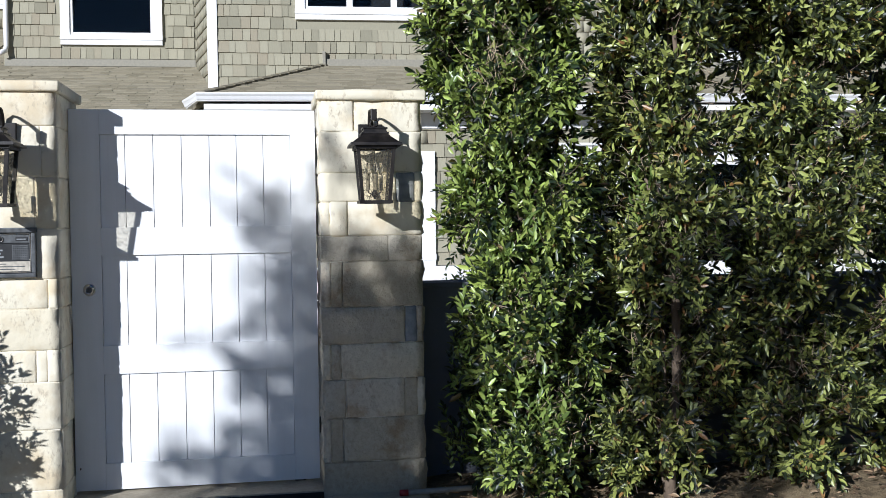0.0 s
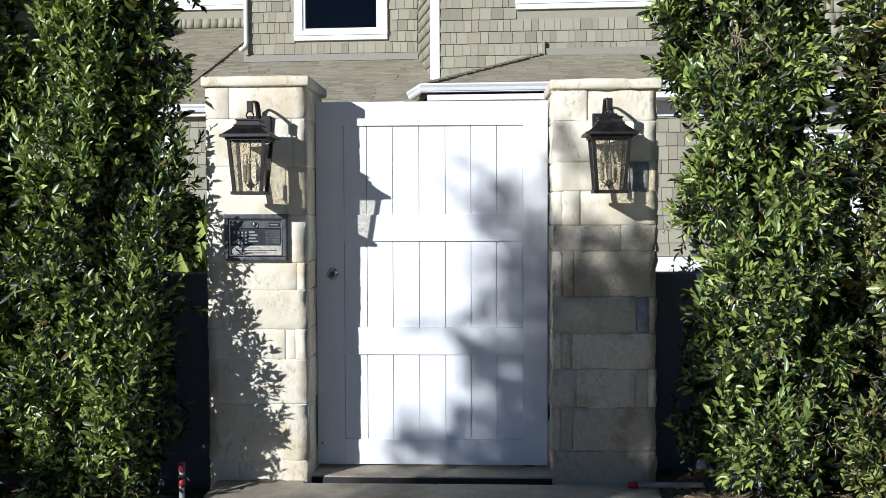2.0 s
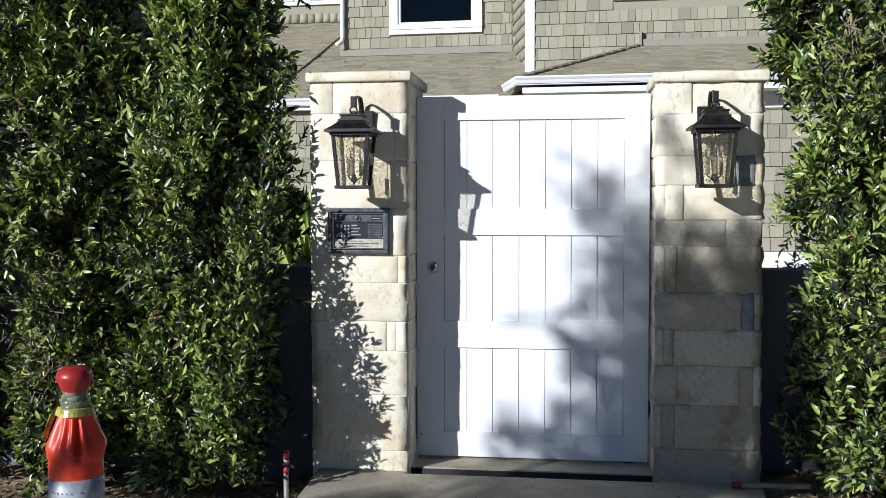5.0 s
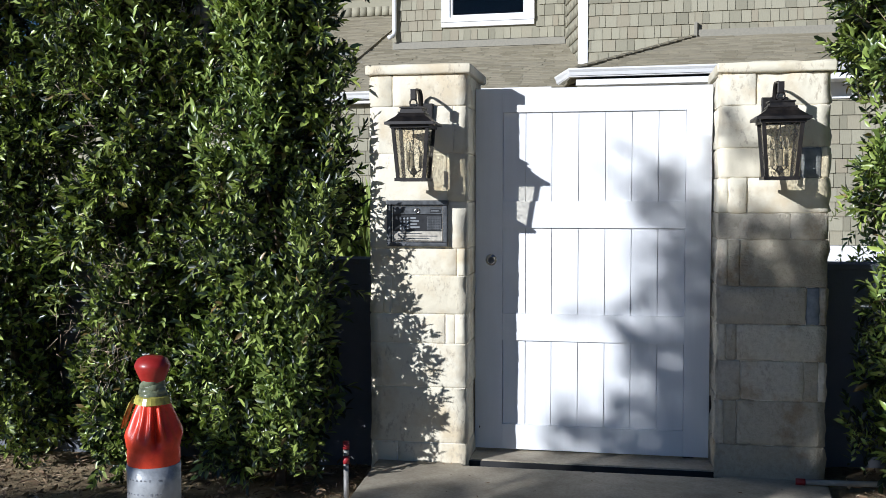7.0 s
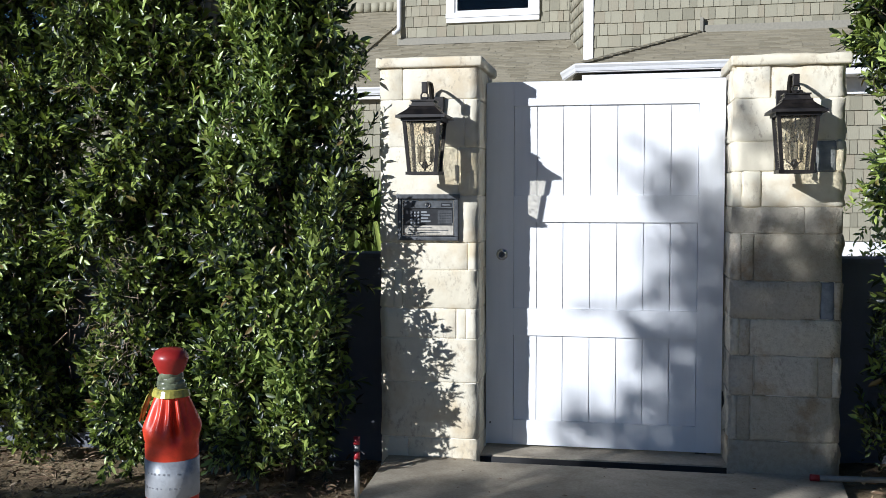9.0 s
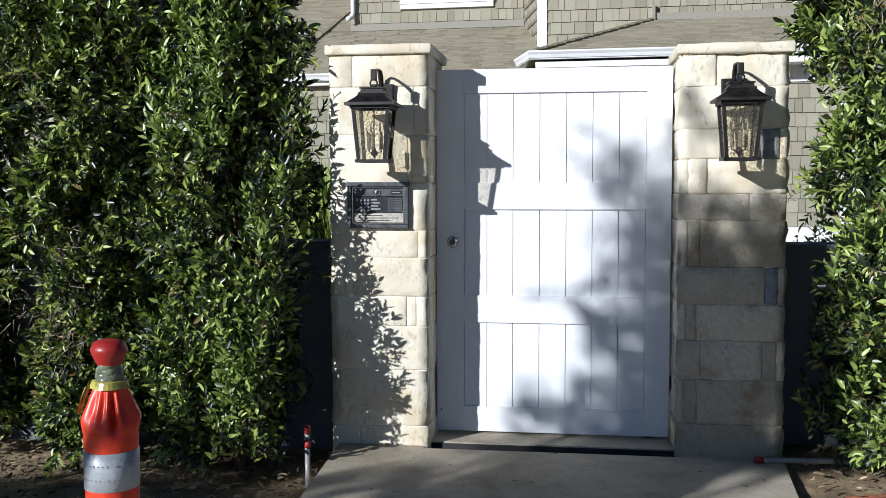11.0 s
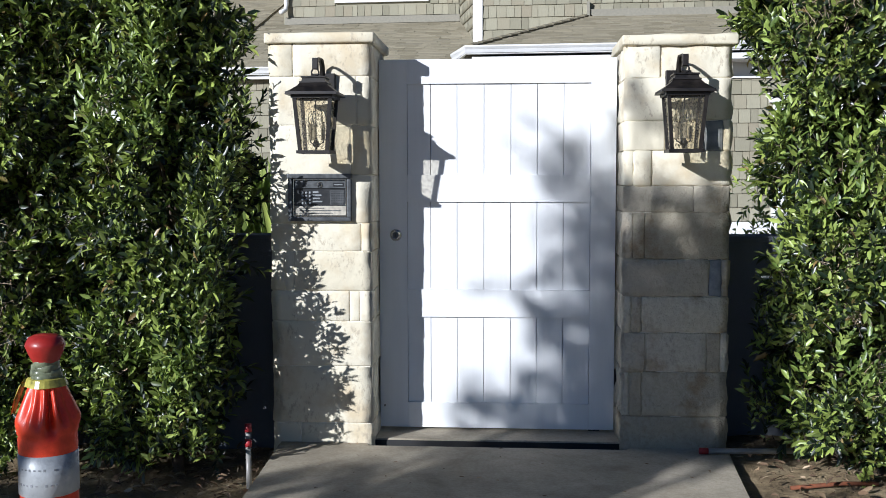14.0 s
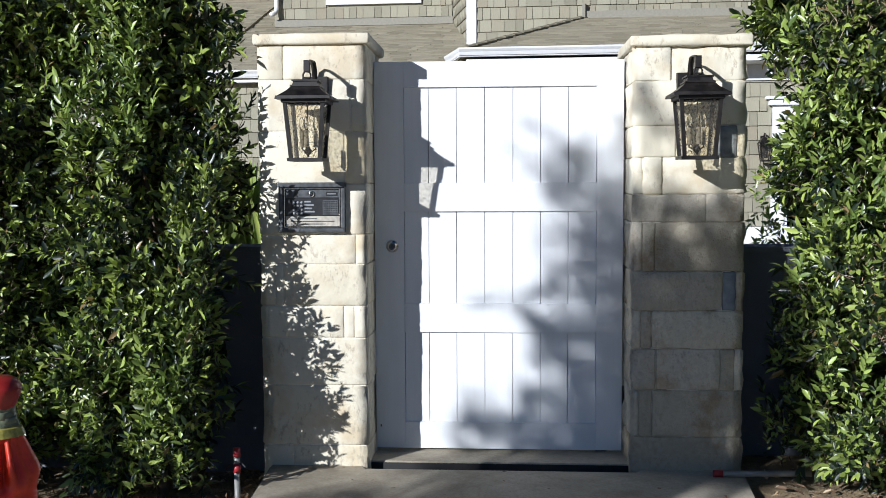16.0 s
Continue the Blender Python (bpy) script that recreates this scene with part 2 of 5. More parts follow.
def glass_material(name, tint=(0.95, 0.97, 0.97), rough=0.0, seeded=False):
    n = Nodes(name)
    n.shader.inputs["Transmission Weight"].default_value = 1.0
    n.shader.inputs["IOR"].default_value = 1.45
    if seeded:
        n.bump(n.noise(70, 3, 0.6, (1, 1, 0.6)), 0.55, 0.006)
    return n.done(tint, rough)


def thin_pane_material(name, clear, haze=0.0, seeds=False):
    """A thin pane: lets light straight through, with a Fresnel gloss and, for seeded glass, fine bubbles and a light haze."""
    n = Nodes(name)
    tree = n.tree
    straight = n.node("ShaderNodeBsdfTransparent")
    gloss = n.node("ShaderNodeBsdfGlossy", Roughness=0.03)
    gloss.inputs[0].default_value = (0.6, 0.6, 0.6, 1)
    slant = n.node("ShaderNodeLayerWeight", Blend=0.5)
    power = n.tree.nodes.new("ShaderNodeMath")
    power.operation = "POWER"
    power.inputs[1].default_value = 4.0
    n.link(slant.outputs["Facing"], power.inputs[0])
    fresnel = n.node("ShaderNodeMapRange", From_Min=0.0, From_Max=1.0, To_Min=0.035, To_Max=0.6)
    n.link(power.outputs[0], fresnel.inputs["Value"])
    body = straight.outputs[0]
    if seeds:
        spots = n.noise(120, 3, 0.6, (1, 1, 0.7))
        n.link(n.ramp(spots, (0.34, tuple(c * 0.5 for c in clear)), (0.46, clear)), straight.inputs[0])
        milk = n.node("ShaderNodeBsdfDiffuse")
        milk.inputs[0].default_value = (0.85, 0.80, 0.68, 1)
        soft = n.node("ShaderNodeMixShader")
        n.link(n.scalar(n.noise(55, 6, 0.7, (1, 1, 0.35)), haze * 0.35, haze * 1.7), soft.inputs[0])
        n.link(body, soft.inputs[1])
        n.link(milk.outputs[0], soft.inputs[2])
        body = soft.outputs[0]
        dent = n.node("ShaderNodeBump", Strength=0.6, Distance=0.004)
        n.link(spots, dent.inputs["Height"])
        n.link(dent.outputs[0], gloss.inputs["Normal"])
    else:
        straight.inputs[0].default_value = (*clear, 1)
    both = n.node("ShaderNodeMixShader")
    n.link(fresnel.outputs[0], both.inputs[0])
    n.link(body, both.inputs[1])
    n.link(gloss.outputs[0], both.inputs[2])
    n.link(both.outputs[0], tree.nodes["Material Output"].inputs[0])
    return n.material


def bronze_material():
    n = Nodes("oiled_bronze")
    f = n.noise(25, 6)
    col = n.ramp(f, (0.35, (0.006, 0.005, 0.0045)), (0.7, (0.017, 0.013, 0.010)))
    n.bump(n.noise(120, 4), 0.15, 0.002)
    return n.done(col, n.scalar(f, 0.38, 0.6), 0.15)


def cone_material():
    n = Nodes("orange_vinyl")
    f = n.noise(14, 6)
    col = n.ramp(f, (0.3, (0.55, 0.034, 0.010)), (0.6, (0.76, 0.060, 0.012)), (0.8, (0.80, 0.085, 0.022)))
    col = n.mix(0.35, col, n.ramp(n.noise(50, 7, 0.7), (0.35, (0.45, 0.38, 0.35)), (0.55, (1, 1, 1))), "MULTIPLY")
    n.bump(n.noise(60, 5), 0.15, 0.003)
    return n.done(col, n.scalar(f, 0.28, 0.5))


def band_material():
    n = Nodes("reflective_sheeting")
    col = n.ramp(n.noise(22, 7, 0.65), (0.3, (0.20, 0.21, 0.23)), (0.5, (0.38, 0.40, 0.42)), (0.75, (0.48, 0.50, 0.52)))
    n.bump(n.noise(70, 5), 0.25, 0.003)
    return n.done(col, 0.42, 0.15)


STONE, WHITE_STONE, SLATE, MORTAR = stone_material(), white_stone_material(), slate_stone_material(), mortar_material()
PAINT, TRIM = white_paint(), white_paint("white_trim", (0.78, 0.78, 0.77))
SHINGLE, SHINGLE_REST, ROOF = shingle_material(), shingle_rest_material(), roof_material()
CONCRETE, SOIL, STUCCO = concrete_material(), soil_material(), stucco_material()
LEAF = leaf_material("ficus_leaf", (0.262, 0.322, 0.066), (0.013, 0.025, 0.008), (0.24, 0.17, 0.06), 0.36)
NEW_LEAF = leaf_material("new_ficus_leaf", (0.26, 0.33, 0.07), (0.11, 0.16, 0.03), (0.32, 0.32, 0.10), 0.36)
DULL_LEAF = leaf_material("dusty_ficus_leaf", (0.270, 0.300, 0.076), (0.021, 0.030, 0.011), (0.30, 0.17, 0.06), 0.36, 0.024)
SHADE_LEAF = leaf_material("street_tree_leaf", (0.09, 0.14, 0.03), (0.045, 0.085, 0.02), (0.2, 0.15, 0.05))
YARD_LEAF = leaf_material("yard_leaf", (0.34, 0.40, 0.09), (0.20, 0.27, 0.06), (0.42, 0.36, 0.14))
BARK, LITTER = bark_material(), litter_material()
SEEDED, PANE = thin_pane_material("seeded_glass", (1.0, 0.985, 0.94), 0.018, True), thin_pane_material("window_glass", (0.9, 0.93, 0.92))
BRONZE, VINYL, BAND = bronze_material(), cone_material(), band_material()
BAND_MARK = plain("rubbed_marks", (0.22, 0.23, 0.25), 0.5)
RED_VINYL = plain("faded_red_vinyl", (0.30, 0.020, 0.014), 0.38, 0.0, 0.3, 24)
DRY_STEM = plain("dry_stem", (0.42, 0.33, 0.22), 0.8, 0.0, 0.35, 40)
CANDLE = plain("candle_sleeve", (0.20, 0.18, 0.13), 0.4, 0.0, 0.4, 60)
BULB = glass_material("bulb_glass", (0.98, 0.97, 0.94))
CHROME = plain("brushed_chrome", (0.62, 0.60, 0.57), 0.22, 1.0)
DARK = plain("room_darkness_black", (0.006, 0.006, 0.006), 0.9)
BLACK = plain("black_panel", (0.018, 0.019, 0.021), 0.35)
FRAME_GREY = plain("weathered_frame", (0.085, 0.09, 0.095), 0.4, 0.3, 0.4)
KEY_GREY = plain("grey_keys", (0.26, 0.275, 0.29), 0.5)
# beige that carries the sunlight on the keypad box's bottom ledge
LIT_LEDGE = plain("lit_ledge_beige", (0.42, 0.39, 0.32), 0.5, 0.0, 0.35, 40)
LEAD = plain("flashing", (0.25, 0.235, 0.185), 0.7)
# rubber of the post's base; also the painted shade in the threshold gap
RUBBER_AND_GAP = plain("black_rubber_and_gap", (0.02, 0.02, 0.02), 0.7)
GUTTER = white_paint("gutter_white", (0.74, 0.74, 0.73))
PVC = plain("white_pvc", (0.24, 0.235, 0.215), 0.4, 0.0, 0.25, 18)
RED = plain("red_paint", (0.30, 0.022, 0.026), 0.45)
TAPE = plain("faded_tape", (0.36, 0.33, 0.06), 0.35, 0.0, 0.5, 60)
CLEAR = plain("grey_tape", (0.16, 0.18, 0.11), 0.3, 0.0, 0.5, 60)

# ---------------------------------------------------------------- ground
SOIL_Z, SLAB_Z = -0.055, 0.075


def build_ground():
    # fine near the gate, coarse to the horizon
    xs = np.unique(np.concatenate([[-900, -200, -60, -20, -9], np.arange(-5, 5.01, 0.1), [9, 20, 60, 200, 900]]))
    ys = np.unique(np.concatenate([[-900, -200, -60, -20, -9], np.arange(-6, 2.01, 0.1), [5, 9, 20, 60, 200, 900]]))
    verts = []
    for y in ys:
        for x in xs:
            z = SOIL_Z
            if abs(x) < 5 and -6 < y < 2:
                z += 0.035 * noise.noise(Vector((x * 1.7, y * 1.7, 0.3))) + 0.012 * noise.noise(Vector((x * 7, y * 7, 4)))
                if x > 0.6:
                    z += 0.105 * min(1, (y + 6) / 3, (5 - x) / 1.5, (2 - y) / 1.2)
                if -1.15 < x < 0.97:
                    z = SOIL_Z - 0.03
            verts.append((x, y, z))
    n = len(xs)
    faces = [(j * n + i, j * n + i + 1, (j + 1) * n + i + 1, (j + 1) * n + i) for j in range(len(ys) - 1) for i in range(n - 1)]
    ob = new("ground", from_arrays("ground", verts, faces, SOIL, True))
    tagged(ob, "dry brown soil planting bed beside the path", "ground", "", "structure")


build_ground()


def prism(bm, outline, z0, z1):
    low = [bm.verts.new((x, y, z0)) for x, y in outline]
    top = [bm.verts.new((x, y, z1)) for x, y in outline]
    bm.faces.new(top)
    bm.faces.new(low[::-1])
    for i in range(len(outline)):
        j = (i + 1) % len(outline)
        bm.faces.new((low[i], low[j], top[j], top[i]))


bm = bm_new()
prism(bm, [(-1.067, -0.24), (-1.005, -1.2), (-1.04, -2.4), (-1.29, -7.5), (0.65, -7.5), (0.93, -2.4), (1.014, -0.95), (1.083, -0.24), (0.612, -0.24), (0.612, -0.312), (-0.63, -0.312), (-0.63, -0.24)], -0.12, SLAB_Z)
bmesh.ops.bevel(bm, geom=[e for e in bm.edges if all(v.co.z > 0 for v in e.verts)], offset=0.012, segments=2, affect="EDGES")
solid("pavement", bm, CONCRETE, "stained grey concrete entry path with worn edges", "path", "structure")
bm = bm_new()
add_box(bm, -0.606, 0.595, -0.178, 0.40, 0.030, 0.079, 0.004)
solid("threshold", bm, CONCRETE, "low concrete threshold under the gate", "threshold", "structure")
# black floor and riser strip: shade of the open gap, put into colour
bm = bm_new()
add_box(bm, -0.622, 0.604, -0.310, 0.45, -0.115, -0.045)
add_box(bm, -0.606, 0.595, -0.184, -0.1785, -0.044, 0.071)
solid("threshold_channel", bm, RUBBER_AND_GAP, "black lining that darkens the shaded gap before the threshold", "channel", "structure")
bm = bm_new()
add_box(bm, -5, 5, 0.46, 7.9, -0.10, 0.03)
solid("yard", bm, CONCRETE, "paved front yard behind the gate", "yard", "structure")

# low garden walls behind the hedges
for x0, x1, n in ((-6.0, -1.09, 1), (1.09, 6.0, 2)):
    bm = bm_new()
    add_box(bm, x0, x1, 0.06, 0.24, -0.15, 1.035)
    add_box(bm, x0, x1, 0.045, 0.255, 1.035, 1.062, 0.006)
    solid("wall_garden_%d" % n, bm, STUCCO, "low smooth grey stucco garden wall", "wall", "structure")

# ---------------------------------------------------------------- gate piers


def stone_block(bm, x0, x1, y0, y1, z0, z1, seed, rough=0.011, worn=(0.0, 0.0)):
    """A rough-faced block with softened edges: front and back subdivided and pushed about."""
    gap = 0.0012
    x0, x1, z0, z1 = x0 + gap, x1 - gap, z0 + gap, z1 - gap
    def lines(a, b, step, most):
        n = max(2, min(most, int((b - a) / step)))
        return [a, a + 0.007, *[a + (b - a) * k / n for k in range(1, n)], b - 0.007, b]

    gx, gy, gz = lines(x0, x1, 0.04, 8), lines(y0, y1, 0.08, 5), lines(z0, z1, 0.04, 6)
    nx, ny, nz = len(gx) - 1, len(gy) - 1, len(gz) - 1
    cells = {}

    def vert(i, j, k):
        if (i, j, k) not in cells:
            x, y, z = gx[i], gy[j], gz[k]
            p = Vector((x, y, z))
            ends = (i in (0, nx), j in (0, ny), k in (0, nz))
            q = p * 9 + Vector((seed * 3.1, seed * 1.7, seed))
            d = rough * (noise.noise(q) + 0.7 * noise.noise(q * 2.7))
            way = Vector(((1 if i else -1) if ends[0] else 0, (1 if j else -1) if ends[1] else 0, (1 if k else -1) if ends[2] else 0))
            if sum(ends) == 1:
                p += way * (max(d, -0.004) + 0.002)
            else:
                p -= way * (0.0006 + abs(d) * 0.22)
                if ends[0] and ends[1]:
                    p -= Vector((way.x, way.y, 0)) * worn[1 if i else 0] * abs(noise.noise(Vector((seed * 0.7, x * 3, z * 19))))
            cells[i, j, k] = bm.verts.new(p)
        return cells[i, j, k]

    for a, b, fixed in ((nx, nz, 1), (nx, ny, 2), (ny, nz, 0)):
        for side in (0, 1):
            for u in range(a):
                for v in range(b):
                    quad = []
                    for du, dv in ((0, 0), (1, 0), (1, 1), (0, 1)):
                        uu, vv = u + du, v + dv
                        quad.append(vert(uu, ny * side, vv) if fixed == 1 else vert(uu, vv, nz * side) if fixed == 2 else vert(nx * side, uu, vv))
                    bm.faces.new(quad if side else quad[::-1])


def pier(x0, x1, courses, label, material, lintel_wave, odd=(), rough=0.011, inset=0.0065, pale_top=0):
    """A stone pier: a mortar core, courses of blocks and a cap slab. courses: z0, z1, splits as fractions; the last
    number says how many top courses take the paler stone.
    """
    root = thing("gate_pier", label, "stone pier", ((x0 + x1) / 2, 0, 0.0), "gate piers")
    y0, y1 = -0.257, 0.235
    bm = bm_new()
    add_box(bm, x0 + 0.012, x1 - 0.012, y0 + inset, y1 - inset, -0.1, 1.955)
    part("mortar_core", bm, MORTAR, root, "pale mortar joints")
    seed = int(x0 * 10)
    for n, (z0, z1, splits) in enumerate(courses):
        edges = [0.0, *splits, 1.0]
        for a, b in zip(edges, edges[1:]):
            seed += 1
            xa, xb = x0 + (x1 - x0) * a, x0 + (x1 - x0) * b
            # end blocks reach back along the side, the next ones fill up behind
            back = y0 + (0.24 if (n + (a == 0)) % 2 else 0.33) if (a == 0 or b == 1) else y0 + 0.1
            push = rnd.uniform(-0.55, 0.3) * rough
            bm = bm_new()
            stone_block(bm, xa, xb, y0 + push, back, z0, z1, seed, rough, (0.030 * (a == 0), 0.030 * (b == 1)))
            part("stone", bm, SLATE if (n, round(a, 2)) in odd else WHITE_STONE if n < pale_top else material, root, "", True)
        for a, b in ((0.0, 0.5), (0.5, 1.0)):
            seed += 1
            start = y0 + (0.24 if (n + (a == 0)) % 2 else 0.33)
            bm = bm_new()
            stone_block(bm, x0 + (x1 - x0) * a, x0 + (x1 - x0) * b, start, y1, z0, z1, seed, 0.011)
            part("stone", bm, material, root, "", True)
    # cap
    bm = bm_new()
    cx0, cx1, top = x0 - 0.016, x1 + 0.020, courses[0][1]
    stone_block(bm, cx0, cx1, y0 - 0.022, y1 + 0.02, top, top + 0.047, seed + 60, lintel_wave)
    part("cap_stone", bm, WHITE_STONE, root, "pale capstone", True)
    return root


LEFT_COURSES = [(1.83, 1.985, (0.24,)), (1.60, 1.83, (0.86,)), (1.366, 1.60, (0.80,)), (1.136, 1.366, ()), (1.002, 1.136, (0.90,)),
                (0.813, 1.002, (0.14, 0.22)), (0.666, 0.813, (0.78, 0.88)), (0.449, 0.666, ()), (0.171, 0.449, ()), (-0.07, 0.171, (0.28,))]
RIGHT_COURSES = [(1.808, 1.958, (0.33,)), (1.614, 1.808, (0.52,)), (1.476, 1.614, (0.38, 0.74, 0.92)), (1.313, 1.476, (0.09, 0.26)), (1.191, 1.313, (0.66,)),
                 (0.972, 1.191, (0.09, 0.20)), (0.797, 0.972, (0.81, 0.93)), (0.626, 0.797, (0.08, 0.18)), (0.44, 0.626, (0.22, 0.80, 0.93)), (0.227, 0.44, (0.07, 0.19)), (-0.07, 0.227, ())]
pier(-1.093, -0.606, LEFT_COURSES, "pale cream rough limestone gate pier with capstone", WHITE_STONE, 0.004, (), 0.0055, 0.0025)
pier(0.579, 1.068, RIGHT_COURSES, "rough buff limestone gate pier, paler towards its wavy capstone", STONE, 0.009, {(2, 0.74), (6, 0.81)}, 0.013, 0.008, 4)

# ---------------------------------------------------------------- gate


def build_gate():
    root = thing("gate", "closed white painted wooden garden gate with three panels", "gate", (0, 0.02, 0.09))
    x0, x1, z0, z1 = -0.603, 0.568, 0.092, 1.936
    sl, sr = -0.463, 0.445
    y0, y1 = 0.0, 0.045
    bands = [("bottom_rail", z0, 0.220), ("middle_rail", 0.655, 0.793), ("middle_rail", 1.232, 1.366), ("top_rail", 1.816, z1)]
    bm = bm_new()
    add_box(bm, x0, sl, y0, y1, z0, z1, 0.0012)
    part("stile", bm, PAINT, root)
    bm = bm_new()
    add_box(bm, sr, x1, y0, y1, z0, z1, 0.0012)
    part("stile", bm, PAINT, root)
    for name, a, b in bands:
        bm = bm_new()
        add_box(bm, sl + 0.0002, sr - 0.0002, y0 + 0.0005, y1, a, b, 0.001)
        part(name, bm, PAINT, root)
    cuts = [sl, -0.346, -0.214, -0.080, 0.053, 0.183, 0.313, sr]
    for (_, _, a), (_, b, _) in zip(bands, bands[1:]):
        for c, d in zip(cuts, cuts[1:]):
            bm = bm_new()
            add_box(bm, c + 0.0015, d - 0.0015, y0 + 0.012 + rnd.uniform(0, 0.001), y1 - 0.006, a, b, 0.0011)
            part("board", bm, PAINT, root)
    bm = bm_new()
    add_box(bm, sl, sr, y0 + 0.030, y1 - 0.008, z0 + 0.05, z1 - 0.05)
    part("backing", bm, PAINT, root)
    # lock: a round rose with a recessed cylinder
    lock = bm_new()
    add_lathe(lock, [(0.0, 0), (0.029, 0.0), (0.030, 0.006), (0.026, 0.011), (0.021, 0.013), (0.0185, 0.02), (0.016, 0.021), (0.0145, 0.017), (0.0, 0.017)], (0, 0, 0), 28)
    bmesh.ops.transform(lock, matrix=Matrix.Translation((-0.520, 0.0, 1.067)) @ Matrix.Rotation(radians(90), 4, "X"), verts=lock.verts[:])
    plate = part("deadbolt", lock, CHROME, root, "round satin chrome deadbolt", True)
    ring = bm_new()
    add_lathe(ring, [(0.0, 0), (0.0145, 0.0), (0.0145, 0.0015), (0.0, 0.0015)], (0, 0, 0), 20)
    bmesh.ops.transform(ring, matrix=Matrix.Translation((-0.520, -0.0172, 1.067)) @ Matrix.Rotation(radians(90), 4, "X"), verts=ring.verts[:])
    part("cylinder_face", ring, FRAME_GREY, plate, "dark lock cylinder")
    key = bm_new()
    add_box(key, -0.522, -0.518, -0.0198, -0.0180, 1.060, 1.074)
    part("keyway", key, BLACK, plate)
    bm = bm_new()
    add_box(bm, -0.583, -0.577, -0.006, 0.002, 0.196, 0.206, 0.001)
    part("peg", bm, BLACK, root, "small black peg")
    # foot bolt under the gate
    bm = bm_new()
    add_box(bm, 0.445, 0.50, 0.012, 0.04, 0.083, 0.093, 0.002)
    part("foot_stop", bm, BLACK, root, "black foot stop")
    for z in (0.35, 1.70):
        bm = bm_new()
        add_box(bm, 0.571, 0.581, 0.01, 0.03, z - 0.05, z + 0.05, 0.002)
        part("hinge", bm, BLACK, root, "dark steel hinge")


build_gate()
bm = bm_new()
for z in (0.42, 1.05, 1.62):
    add_box(bm, -0.6055, -0.6035, 0.012, 0.04, z, z + 0.02)
add_box(bm, -0.6055, -0.585, 0.046, 0.09, 0.09, 1.92)
solid("gate_stop", bm, PAINT, "narrow white painted gate stop strip", "gate stop", "structure")

# ---------------------------------------------------------------- lanterns


def frustum(bm, w0, d0, z0, w1, d1, z1, c):
    low = [bm.verts.new((c[0] + sx * w0, c[1] + sy * d0, z0)) for sx, sy in ((-1, -1), (1, -1), (1, 1), (-1, 1))]
    top = [bm.verts.new((c[0] + sx * w1, c[1] + sy * d1, z1)) for sx, sy in ((-1, -1), (1, -1), (1, 1), (-1, 1))]
    bm.faces.new(low[::-1])
    bm.faces.new(top)
    for i in range(4):
        j = (i + 1) % 4
        bm.faces.new((low[i], low[j], top[j], top[i]))


